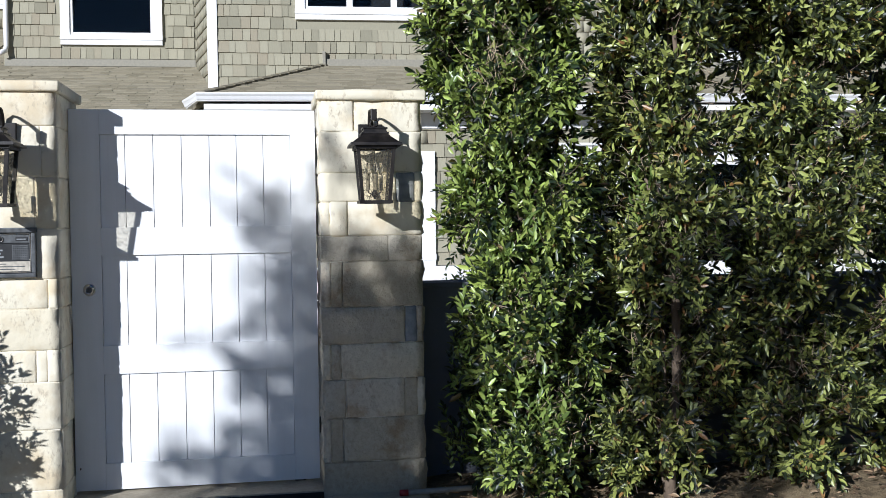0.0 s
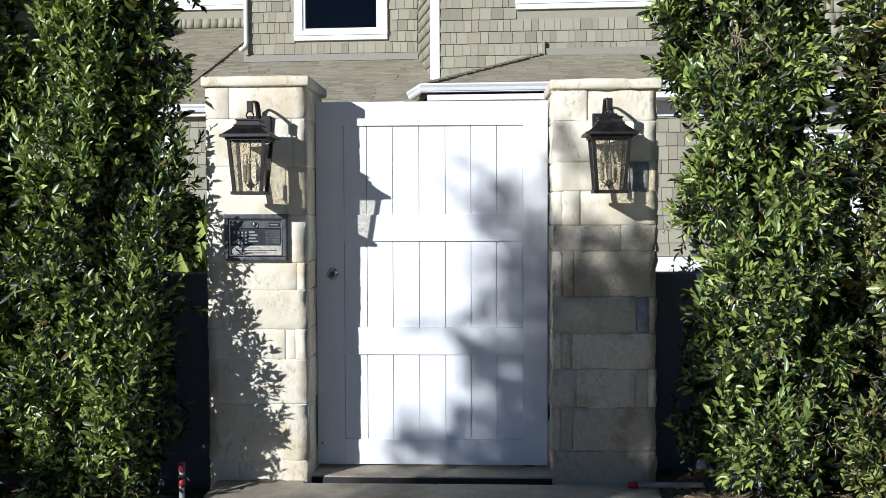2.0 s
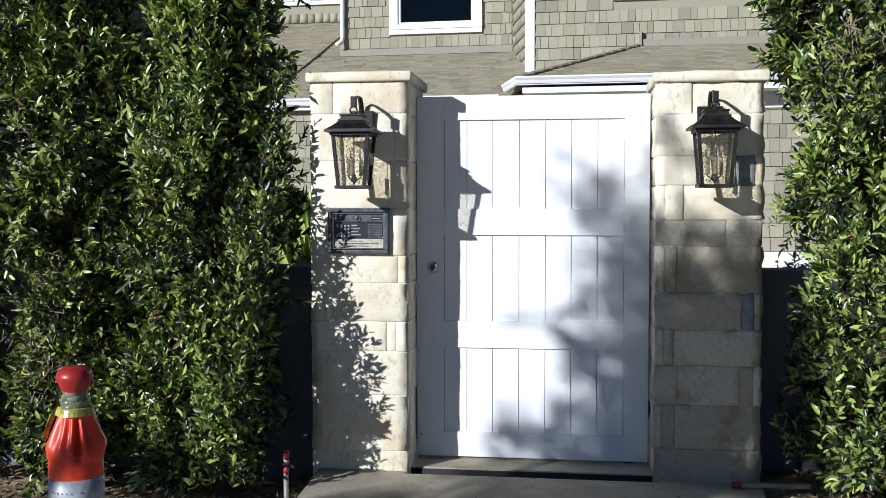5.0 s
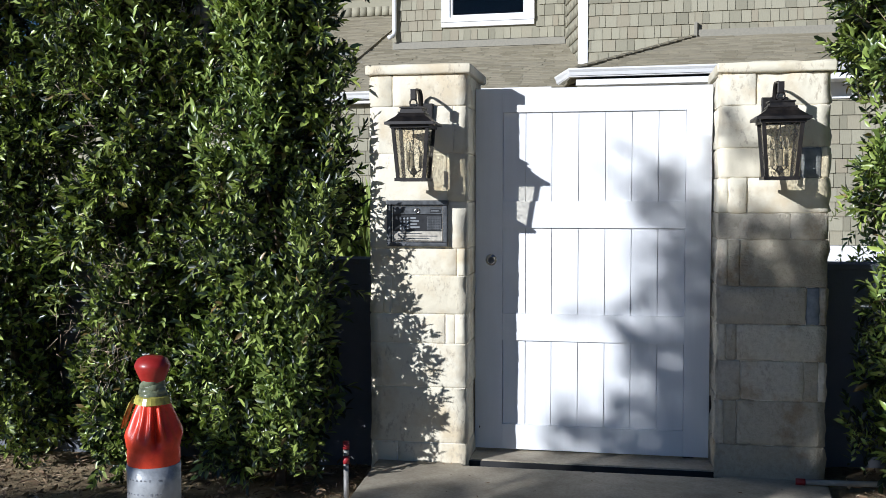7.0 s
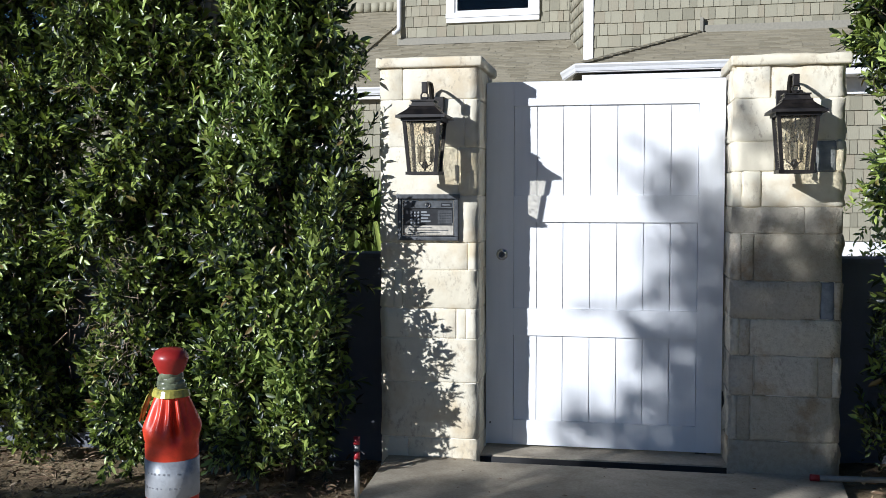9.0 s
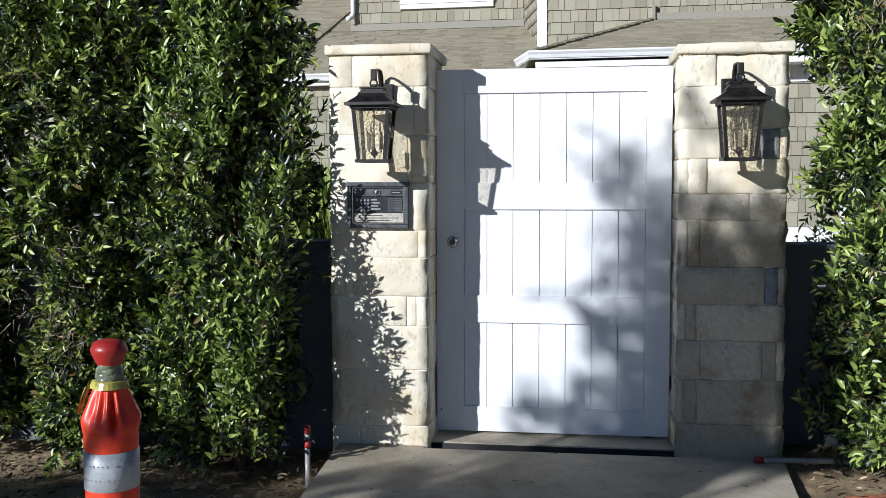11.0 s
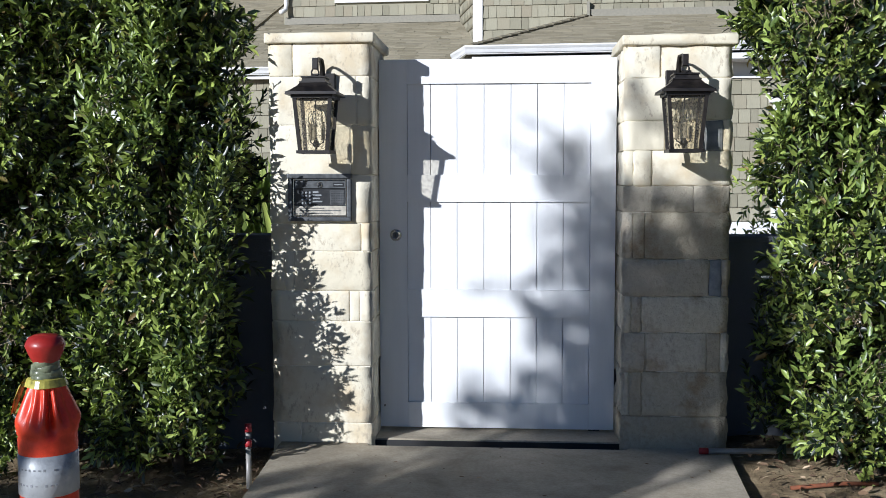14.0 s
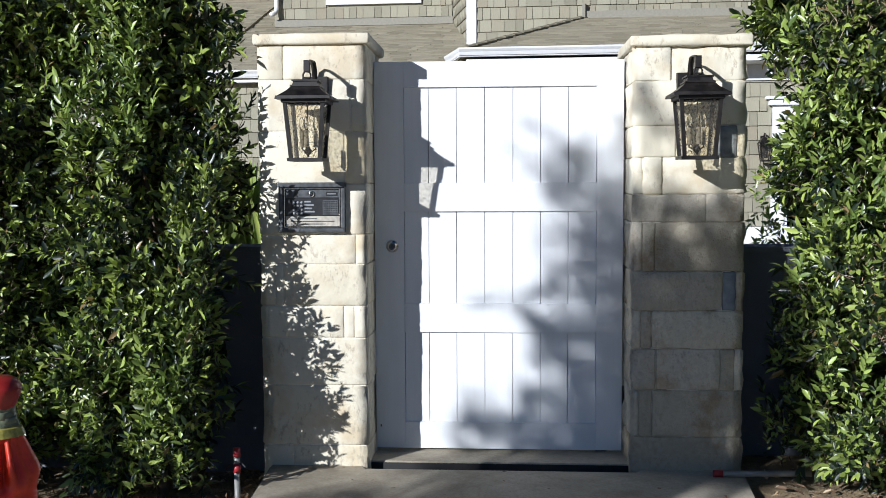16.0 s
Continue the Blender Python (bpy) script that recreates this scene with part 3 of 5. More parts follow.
def lantern(cx, label):
    """A tapered wall lantern with a stepped hipped roof, a gooseneck arm and three candles."""
    wall, cy = -0.257, -0.452
    root = thing("wall_lantern", label, "wall lantern", (cx, wall, 1.60), "gate lanterns")
    zb, zt = 1.470, 1.716
    wb, wt = 0.061, 0.081
    c = (cx, cy)
    # roof in steps
    bm = bm_new()
    frustum(bm, 0.116, 0.116, 1.722, 0.114, 0.114, 1.735, c)
    frustum(bm, 0.108, 0.108, 1.7352, 0.072, 0.072, 1.762, c)
    frustum(bm, 0.072, 0.072, 1.7622, 0.059, 0.059, 1.777, c)
    frustum(bm, 0.063, 0.063, 1.7772, 0.061, 0.061, 1.784, c)
    frustum(bm, 0.054, 0.054, 1.7842, 0.050, 0.050, 1.800, c)
    frustum(bm, 0.056, 0.056, 1.8002, 0.056, 0.056, 1.807, c)
    part("roof", bm, BRONZE, root, "stepped bronze roof")
    # frame: four slanted corner bars, rims above and below
    for sx, sy in ((-1, -1), (1, -1), (1, 1), (-1, 1)):
        bm = bm_new()
        t = 0.0078
        low = [bm.verts.new((cx + sx * wb + a * t, cy + sy * wb + b * t, zb)) for a, b in ((-1, -1), (1, -1), (1, 1), (-1, 1))]
        top = [bm.verts.new((cx + sx * wt + a * t, cy + sy * wt + b * t, zt)) for a, b in ((-1, -1), (1, -1), (1, 1), (-1, 1))]
        bm.faces.new(low[::-1])
        bm.faces.new(top)
        for i in range(4):
            j = (i + 1) % 4
            bm.faces.new((low[i], low[j], top[j], top[i]))
        part("corner_bar", bm, BRONZE, root)
    for w, z, h in ((wb + 0.008, zb - 0.008, 0.014), (wt + 0.006, zt - 0.008, 0.014)):
        bm = bm_new()
        for sx in (-1, 1):
            add_box(bm, cx + sx * w - 0.007, cx + sx * w + 0.007, cy - w - 0.007, cy + w + 0.007, z, z + h)
            add_box(bm, cx - w + 0.007, cx + w - 0.007, cy + sx * w - 0.007, cy + sx * w + 0.007, z, z + h)
        part("rim", bm, BRONZE, root)
    bm = bm_new()
    add_box(bm, cx - wb, cx + wb, cy - wb, cy + wb, zb - 0.006, zb + 0.001)
    part("base_plate", bm, BRONZE, root)
    # panes
    for k in range(4):
        a = k * math.pi / 2
        ca, sa = math.cos(a), math.sin(a)
        bm = bm_new()
        vs = []
        for d in (0.0, 0.003):
            for u, w, z in ((-1, wb, zb + 0.004), (1, wb, zb + 0.004), (1, wt, zt - 0.004), (-1, wt, zt - 0.004)):
                px, py = u * (w - 0.007), -(w - 0.001) + d
                vs.append(bm.verts.new((cx + px * ca - py * sa, cy + px * sa + py * ca, z)))
        for q in ((0, 1, 2, 3), (7, 6, 5, 4), (0, 4, 5, 1), (1, 5, 6, 2), (2, 6, 7, 3), (3, 7, 4, 0)):
            bm.faces.new([vs[i] for i in q])
        part("pane", bm, SEEDED, root, "seeded glass pane")
    # candle cluster
    bm = bm_new()
    add_lathe(bm, [(0.0, 0), (0.004, 0.0), (0.006, 0.008), (0.016, 0.016), (0.018, 0.026), (0.010, 0.036), (0.006, 0.05), (0.0, 0.05)], (cx, cy, zb + 0.012), 16)
    add_tube(bm, [(cx, cy, zb + 0.05), (cx, cy, zt)], 0.003, 6)
    for k in range(3):
        a = k * 2.094 + 0.5
        e = (cx + 0.034 * math.cos(a), cy + 0.034 * math.sin(a))
        add_tube(bm, [(cx, cy, zb + 0.045), ((cx + e[0]) / 2, (cy + e[1]) / 2, zb + 0.034), (e[0], e[1], zb + 0.045), (e[0], e[1], zb + 0.055)], 0.0035, 6)
    part("candelabra", bm, BRONZE, root, "", True)
    for k in range(3):
        a = k * 2.094 + 0.5
        e = (cx + 0.034 * math.cos(a), cy + 0.034 * math.sin(a))
        bm = bm_new()
        add_lathe(bm, [(0.0, 0), (0.0125, 0.0), (0.0125, 0.004), (0.0095, 0.006), (0.0095, 0.072), (0.0, 0.072)], (e[0], e[1], zb + 0.053), 14)
        sleeve = part("candle_sleeve", bm, CANDLE, root, "dark candle sleeve", True)
        bm = bm_new()
        add_lathe(bm, [(0.0, 0), (0.006, 0.0), (0.008, 0.010), (0.0125, 0.022), (0.010, 0.040), (0.004, 0.056), (0.0, 0.060)], (e[0], e[1], zb + 0.126), 14)
        bulb = part("bulb", bm, BULB, sleeve, "clear flame bulb", True)
        bulb.visible_shadow = False
    # back plate and gooseneck arm
    bm = bm_new()
    add_box(bm, cx - 0.058, cx + 0.058, wall - 0.024, wall + 0.004, 1.725, 1.842, 0.004)
    part("back_plate", bm, BRONZE, root)
    bm = bm_new()
    # a flat strap: up from the plate, then straight out and slightly down to the finial
    reach = wall - cy
    pts = [(cx, wall - 0.018, 1.79), (cx, wall - 0.024, 1.84), (cx, wall - 0.036, 1.876), (cx, wall - 0.056, 1.897), (cx, wall - 0.080, 1.903), (cx, wall - 0.5 * reach - 0.03, 1.899), (cx, wall - 0.85 * reach, 1.890), (cx, cy, 1.878)]
    add_tube(bm, pts, 0.0125, 4, 0.45)
    part("arm", bm, BRONZE, root, "curved gooseneck arm", True)
    bm = bm_new()
    ring = [(cx + 0.017 * math.cos(a), cy - 0.004, 1.828 + 0.017 * math.sin(a)) for a in np.linspace(0, 2 * math.pi, 15)]
    add_tube(bm, ring, 0.004, 6)
    add_tube(bm, [(cx, cy, 1.806), (cx, cy, 1.816)], 0.008, 8)
    part("ring", bm, BRONZE, root, "", True)
    bm = bm_new()
    add_box(bm, cx - 0.0135, cx + 0.0135, cy - 0.012, cy + 0.014, 1.842, 1.893, 0.003)
    part("finial", bm, BRONZE, root)
    return root


lantern(-0.829, "dark bronze tapered wall lantern above the entry keypad")
lantern(0.819, "dark bronze tapered wall lantern on shaded stone pier")

# ---------------------------------------------------------------- entry keypad


def keypad():
    root = thing("entry_keypad", "black entry intercom keypad in a weathered metal box", "keypad", (-0.849, -0.257, 1.147))
    x0, x1, z0, z1, y = -1.000, -0.699, 1.147, 1.372, -0.257
    t = 0.019
    # the housing: four scuffed bars, the top one a small drip hood
    for a, b, c, d, deep in ((x0, x1, z0, z0 + t, 0.030), (x0 - 0.003, x1 + 0.003, z1 - t * 1.2, z1, 0.040), (x0, x0 + t, z0 + t, z1 - t * 1.2, 0.030), (x1 - t, x1, z0 + t, z1 - t * 1.2, 0.030)):
        bm = bm_new()
        add_box(bm, a, b, y - deep, y + 0.03, c, d, 0.004)
        part("box_frame", bm, FRAME_GREY, root, "scratched dark metal frame")
    bm = bm_new()
    add_box(bm, x0 + t, x1 - t, y - 0.008, y + 0.02, z0 + t, z1 - t * 1.2)
    face = part("face_plate", bm, BLACK, root, "glossy black face plate")
    # a bright bead round the face
    fx0, fx1, fz0, fz1 = x0 + t + 0.004, x1 - t - 0.004, z0 + t + 0.004, z1 - t * 1.2 - 0.004
    bm = bm_new()
    for a, b, c, d in ((fx0, fx1, fz0, fz0 + 0.0035), (fx0, fx1, fz1 - 0.0035, fz1), (fx0, fx0 + 0.0035, fz0 + 0.0036, fz1 - 0.0036), (fx1 - 0.0035, fx1, fz0 + 0.0036, fz1 - 0.0036)):
        add_box(bm, a, b, y - 0.020, y - 0.0078, c, d)
    part("bead", bm, CHROME, face, "thin bright metal bead")
    # display strip: a warning triangle, a round lens and a name plate with a bar
    bm = bm_new()
    add_box(bm, fx0 + 0.006, fx1 - 0.006, y - 0.014, y - 0.0079, fz1 - 0.042, fz1 - 0.007, 0.002)
    strip = part("display_strip", bm, FRAME_GREY, root, "grey display strip")
    bm = bm_new()
    q = [bm.verts.new((x, yy, z)) for yy in (y - 0.0155, y - 0.0141) for x, z in ((x0 + 0.062, fz1 - 0.037), (x0 + 0.086, fz1 - 0.037), (x0 + 0.074, fz1 - 0.014))]
    for f in ((0, 1, 2), (5, 4, 3), (0, 3, 4, 1), (1, 4, 5, 2), (2, 5, 3, 0)):
        bm.faces.new([q[k] for k in f])
    part("triangle_mark", bm, BLACK, strip)
    bm = bm_new()
    add_lathe(bm, [(0, 0), (0.014, 0), (0.0135, 0.004), (0.010, 0.006), (0.009, 0.003), (0, 0.003)], (0, 0, 0), 20)
    bmesh.ops.transform(bm, matrix=Matrix.Translation((-0.851, y - 0.0140, fz1 - 0.025)) @ Matrix.Rotation(radians(90), 4, "X"), verts=bm.verts[:])
    part("lens_ring", bm, CHROME, strip, "bright round lens ring", True)
    bm = bm_new()
    add_lathe(bm, [(0, 0), (0.0088, 0), (0.006, 0.003), (0, 0.004)], (0, 0, 0), 16)
    bmesh.ops.transform(bm, matrix=Matrix.Translation((-0.851, y - 0.0171, fz1 - 0.025)) @ Matrix.Rotation(radians(90), 4, "X"), verts=bm.verts[:])
    part("lens", bm, BLACK, strip, "dark lens", True)
    bm = bm_new()
    add_box(bm, x1 - 0.088, x1 - 0.036, y - 0.0160, y - 0.0141, fz1 - 0.034, fz1 - 0.016, 0.001)
    part("name_plate", bm, BLACK, strip, "small dark name plate")
    bm = bm_new()
    add_box(bm, x1 - 0.082, x1 - 0.042, y - 0.0168, y - 0.0161, fz1 - 0.027, fz1 - 0.023)
    part("lettering_bar", bm, KEY_GREY, strip)
    # round pale keys, three by four
    for r in range(4):
        for k in range(3):
            bm = bm_new()
            add_lathe(bm, [(0, 0), (0.0062, 0), (0.0055, 0.003), (0, 0.0036)], (0, 0, 0), 12)
            bmesh.ops.transform(bm, matrix=Matrix.Translation((x0 + 0.066 + 0.0175 * k, y - 0.0079, z0 + 0.086 + 0.0165 * r)) @ Matrix.Rotation(radians(90), 4, "X"), verts=bm.verts[:])
            part("key", bm, KEY_GREY, face, "small round grey key", True)
    # speaker grille: fine slots in a grey plate
    bm = bm_new()
    add_box(bm, x1 - 0.104, x1 - 0.034, y - 0.0105, y - 0.0079, z0 + 0.078, z0 + 0.146, 0.001)
    grille = part("speaker_grille", bm, FRAME_GREY, face, "grey speaker plate")
    bm = bm_new()
    for r in range(8):
        for k in range(8):
            add_box(bm, x1 - 0.1005 + 0.0082 * k, x1 - 0.0955 + 0.0082 * k, y - 0.0113, y - 0.0106, z0 + 0.0815 + 0.0080 * r, z0 + 0.0850 + 0.0080 * r)
    part("grille_holes", bm, BLACK, grille)
    bm = bm_new()
    for r, wide in enumerate((0.046, 0.034, 0.042, 0.028)):
        add_box(bm, -0.886, -0.886 + wide, y - 0.0092, y - 0.0079, z0 + 0.090 + 0.015 * r, z0 + 0.097 + 0.015 * r)
    part("lettering_bar", bm, KEY_GREY, face)
    # a pale plate under the keys: sun on the box's lower ledge, put into colour
    bm = bm_new()
    add_box(bm, fx0 + 0.005, fx1 - 0.005, y - 0.0125, y - 0.0079, fz0 + 0.005, fz0 + 0.050, 0.0015)
    ledge = part("instruction_plate", bm, LIT_LEDGE, face, "pale plate coloured as the box's sunlit lower ledge")
    bm = bm_new()
    for r, wide in enumerate((0.16, 0.20, 0.12)):
        add_box(bm, x0 + 0.05, x0 + 0.05 + wide, y - 0.0132, y - 0.0126, fz0 + 0.013 + 0.012 * r, fz0 + 0.017 + 0.012 * r)
    part("lettering_bar", bm, FRAME_GREY, ledge)


keypad()

# ---------------------------------------------------------------- house


def wall_boxes(bm, x0, x1, y0, y1, z0, z1, holes):
    """A wall in the x-z plane, one connected sheet with thickness and rectangular holes (x0, x1, z0, z1)."""
    xs = sorted({x0, x1, *[c for h in holes for c in h[:2] if x0 < c < x1]})
    zs = sorted({z0, z1, *[c for h in holes for c in h[2:] if z0 < c < z1]})
    verts = {}

    def vert(i, k, side):
        if (i, k, side) not in verts:
            verts[i, k, side] = bm.verts.new((xs[i], y1 if side else y0, zs[k]))
        return verts[i, k, side]

    def full(i, k):
        if not (0 <= i < len(xs) - 1 and 0 <= k < len(zs) - 1):
            return False
        mx, mz = (xs[i] + xs[i + 1]) / 2, (zs[k] + zs[k + 1]) / 2
        return not any(h[0] < mx < h[1] and h[2] < mz < h[3] for h in holes)

    for i in range(len(xs) - 1):
        for k in range(len(zs) - 1):
            if not full(i, k):
                continue
            bm.faces.new((vert(i, k, 0), vert(i + 1, k, 0), vert(i + 1, k + 1, 0), vert(i, k + 1, 0)))
            bm.faces.new((vert(i, k + 1, 1), vert(i + 1, k + 1, 1), vert(i + 1, k, 1), vert(i, k, 1)))
            for di, dk, a, b in ((-1, 0, (i, k), (i, k + 1)), (1, 0, (i + 1, k), (i + 1, k + 1)), (0, -1, (i, k), (i + 1, k)), (0, 1, (i, k + 1), (i + 1, k + 1))):
                if not full(i + di, k + dk):
                    bm.faces.new((vert(*a, 0), vert(*b, 0), vert(*b, 1), vert(*a, 1)))


SHINGLE_MESHES = {}


def shingle_mesh(width, height):
    key = (round(width, 2), round(height, 3))
    if key not in SHINGLE_MESHES:
        bm = bm_new()
        w = key[0] / 2 - 0.0035
        pts = [(-w, -0.023, 0), (w, -0.023, 0), (w, 0, 0), (-w, 0, 0), (-w, -0.004, height), (w, -0.004, height), (w, 0, height), (-w, 0, height)]
        v = [bm.verts.new(p) for p in pts]
        for q in ((0, 1, 5, 4), (1, 2, 6, 5), (3, 0, 4, 7), (0, 3, 2, 1), (4, 5, 6, 7), (2, 3, 7, 6)):
            bm.faces.new([v[i] for i in q])
        SHINGLE_MESHES[key] = mesh_of("shingle", bm, SHINGLE)
    return SHINGLE_MESHES[key]


def shingles(wall, x0, x1, z0, z1, y, holes=(), course=0.178, single=None, turn=0.0, pivot=(0, 0), roof=None):
    """Courses of shingles on a wall facing -y. single(x, z): whether a shingle is an object of its own; the rest is joined."""
    verts, faces = [], []
    back = inverse_of(wall)
    spin = Matrix.Translation((pivot[0], pivot[1], 0)) @ Matrix.Rotation(radians(turn), 4, "Z") @ Matrix.Translation((-pivot[0], -pivot[1], 0))
    count = 0
    n = int(math.ceil((z1 - z0) / course))
    for r in range(n):
        z = z0 + r * course
        x = x0 - rnd.uniform(0, 0.1)
        while x < x1:
            w = rnd.choice((0.09, 0.11, 0.12, 0.14, 0.15, 0.17, 0.19))
            a, b = max(x, x0), min(x + w, x1)
            x += w
            if b - a < 0.02:
                continue
            mid, height = (a + b) / 2, min(course, z1 - z) + 0.0
            if any(h[0] - 0.02 < mid < h[1] + 0.02 and h[2] - 0.08 < z + height / 2 < h[3] + 0.08 for h in holes):
                continue
            if roof and z + height / 2 < roof(mid):
                continue
            dz = rnd.uniform(-0.003, 0.003)
            me = shingle_mesh(b - a, height)
            m = spin @ Matrix.Translation((mid, y, z + dz))
            if single and single(mid, z) and count < 300:
                ob = new("shingle", me)
                ob.parent = wall
                ob.matrix_parent_inverse = back
                ob.matrix_basis = m
                count += 1
            else:
                base = len(verts)
                verts += [tuple(m @ v.co) for v in me.vertices]
                faces += [[base + i for i in p.vertices] for p in me.polygons]
    if faces:
        ob = new("shingle_cladding", from_arrays("shingle_cladding", verts, faces, SHINGLE_REST))
        ob.parent = wall
        ob.matrix_parent_inverse = back
        tagged(ob, "", "", "", "stuff")


def window(house, x0, x1, z0, z1, y, panes=1, casing=0.14, sill=True):
    """A cased window in a wall whose outer face is at y: casing, sash, panes and a near-black lining for the unlit room
    behind.
    """
    bm = bm_new()
    wall_boxes(bm, x0 - casing, x1 + casing, y - 0.035, y + 0.02, z0, z1 + casing, [(x0, x1, z0 - 1, z1)])
    root = part("window", bm, TRIM, house, "white cased window with dark glass")
    bm = bm_new()
    add_box(bm, x0 - casing - 0.006, x1 + casing + 0.006, y - 0.05, y + 0.02, z0 - 0.075, z0, 0.006)
    add_box(bm, x0 - casing, x1 + casing, y - 0.035, y + 0.02, z0 - 0.155, z0 - 0.077, 0.004)
    part("window_sill", bm, TRIM, root)
    step = (x1 - x0) / panes
    for k in range(panes):
        a, b = x0 + k * step, x0 + (k + 1) * step
        bm = bm_new()
        f = 0.045
        wall_boxes(bm, a, b, y - 0.012, y + 0.05, z0, z1, [(a + f, b - f, z0 + f, z1 - f)])
        part("window_frame", bm, TRIM, root)
        bm = bm_new()
        add_box(bm, a + f, b - f, y + 0.016, y + 0.022, z0 + f, z1 - f)
        p = part("pane", bm, PANE, root, "dark window pane")
        p.visible_shadow = False
    # open box behind the panes; the room's darkness is put into its colour
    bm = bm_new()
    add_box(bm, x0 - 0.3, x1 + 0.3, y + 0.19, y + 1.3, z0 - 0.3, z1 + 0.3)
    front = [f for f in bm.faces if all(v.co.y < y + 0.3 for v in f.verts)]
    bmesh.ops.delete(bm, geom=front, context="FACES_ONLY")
    part("room_lining", bm, DARK, root, "near-black lining in place of the unlit room")
    return root


def roof_slope(house, name, a, b, c, d, course=0.105):
    """A sloped roof from the eave a-b up to d-c (a under d, b under c): a deck and courses of staggered tabs."""
    a, b, c, d = (Vector(p) for p in (a, b, c, d))
    up = ((d - a) - (d - a).project(b - a)).normalized() if (d - a).length > (c - b).length else ((c - b) - (c - b).project(b - a)).normalized()
    along = (b - a).normalized()
    normal = along.cross(up).normalized()
    if normal.z < 0:
        normal = -normal
    bm = bm_new()
    low = [bm.verts.new(p - normal * 0.06) for p in (a, b, c, d)]
    top = [bm.verts.new(p) for p in (a, b, c, d)]
    bm.faces.new(top)
    bm.faces.new(low[::-1])
    for i in range(4):
        j = (i + 1) % 4
        bm.faces.new((low[i], low[j], top[j], top[i]))
    deck = part(name, bm, ROOF, house, "brownish grey asphalt shingle roof")
    height = max((d - a).dot(up), (c - b).dot(up))
    verts, faces = [], []
    for r in range(int(height / course)):
        h0, h1 = r * course, min((r + 1.25) * course, height)
        ta, tb = h0 / height, h0 / height
        l0, r0 = (d - a).dot(along) * ta, (b - a).length + (c - b).dot(along) * tb
        s = l0 - rnd.uniform(0, 0.2)
        while s < r0:
            w = rnd.choice((0.14, 0.19, 0.26, 0.34))
            x0, x1 = max(s, l0), min(s + w, r0)
            s += w
            if x1 - x0 < 0.03:
                continue
            lift = rnd.choice((0.008, 0.016))
            base = len(verts)
            for x, h, e in ((x0, h0, lift), (x1 - 0.004, h0, lift), (x1 - 0.004, h1, 0.002), (x0, h1, 0.002), (x0, h0, 0), (x1 - 0.004, h0, 0)):
                verts.append(tuple(a + along * x + up * h + normal * e))
            faces += [(base, base + 1, base + 2, base + 3), (base + 4, base + 5, base + 1, base)]
    ob = new("roof_covering", from_arrays("roof_covering", verts, faces, ROOF))
    ob.parent = deck
    ob.matrix_parent_inverse = inverse_of(deck)
    tagged(ob, "", "", "", "stuff")
    return deck


def gutter(house, pts):
    """A white K-profile gutter along a line of points (its outer top edge)."""
    prof = [(0.0, 0.0), (0.012, 0.0), (0.012, -0.02), (-0.005, -0.045), (-0.03, -0.07), (-0.035, -0.105), (-0.11, -0.105), (-0.11, 0.0), (-0.10, 0.0), (-0.10, -0.09), (-0.02, -0.09), (0.0, -0.02)]
    bm = bm_new()
    rings = []
    ps = [Vector(p) for p in pts]
    for i, p in enumerate(ps):
        way = (ps[min(i + 1, len(ps) - 1)] - ps[max(i - 1, 0)])
        way.z = 0
        way.normalize()
        out = Vector((way.y, -way.x, 0))
        rings.append([bm.verts.new(p + out * o + Vector((0, 0, z))) for o, z in prof])
    n = len(prof)
    for r0, r1 in zip(rings, rings[1:]):
        for k in range(n):
            bm.faces.new((r0[k], r0[(k + 1) % n], r1[(k + 1) % n], r1[k]))
    bm.faces.new(rings[0])
    bm.faces.new(rings[-1][::-1])
    return part("gutter", bm, GUTTER, house, "white metal gutter")


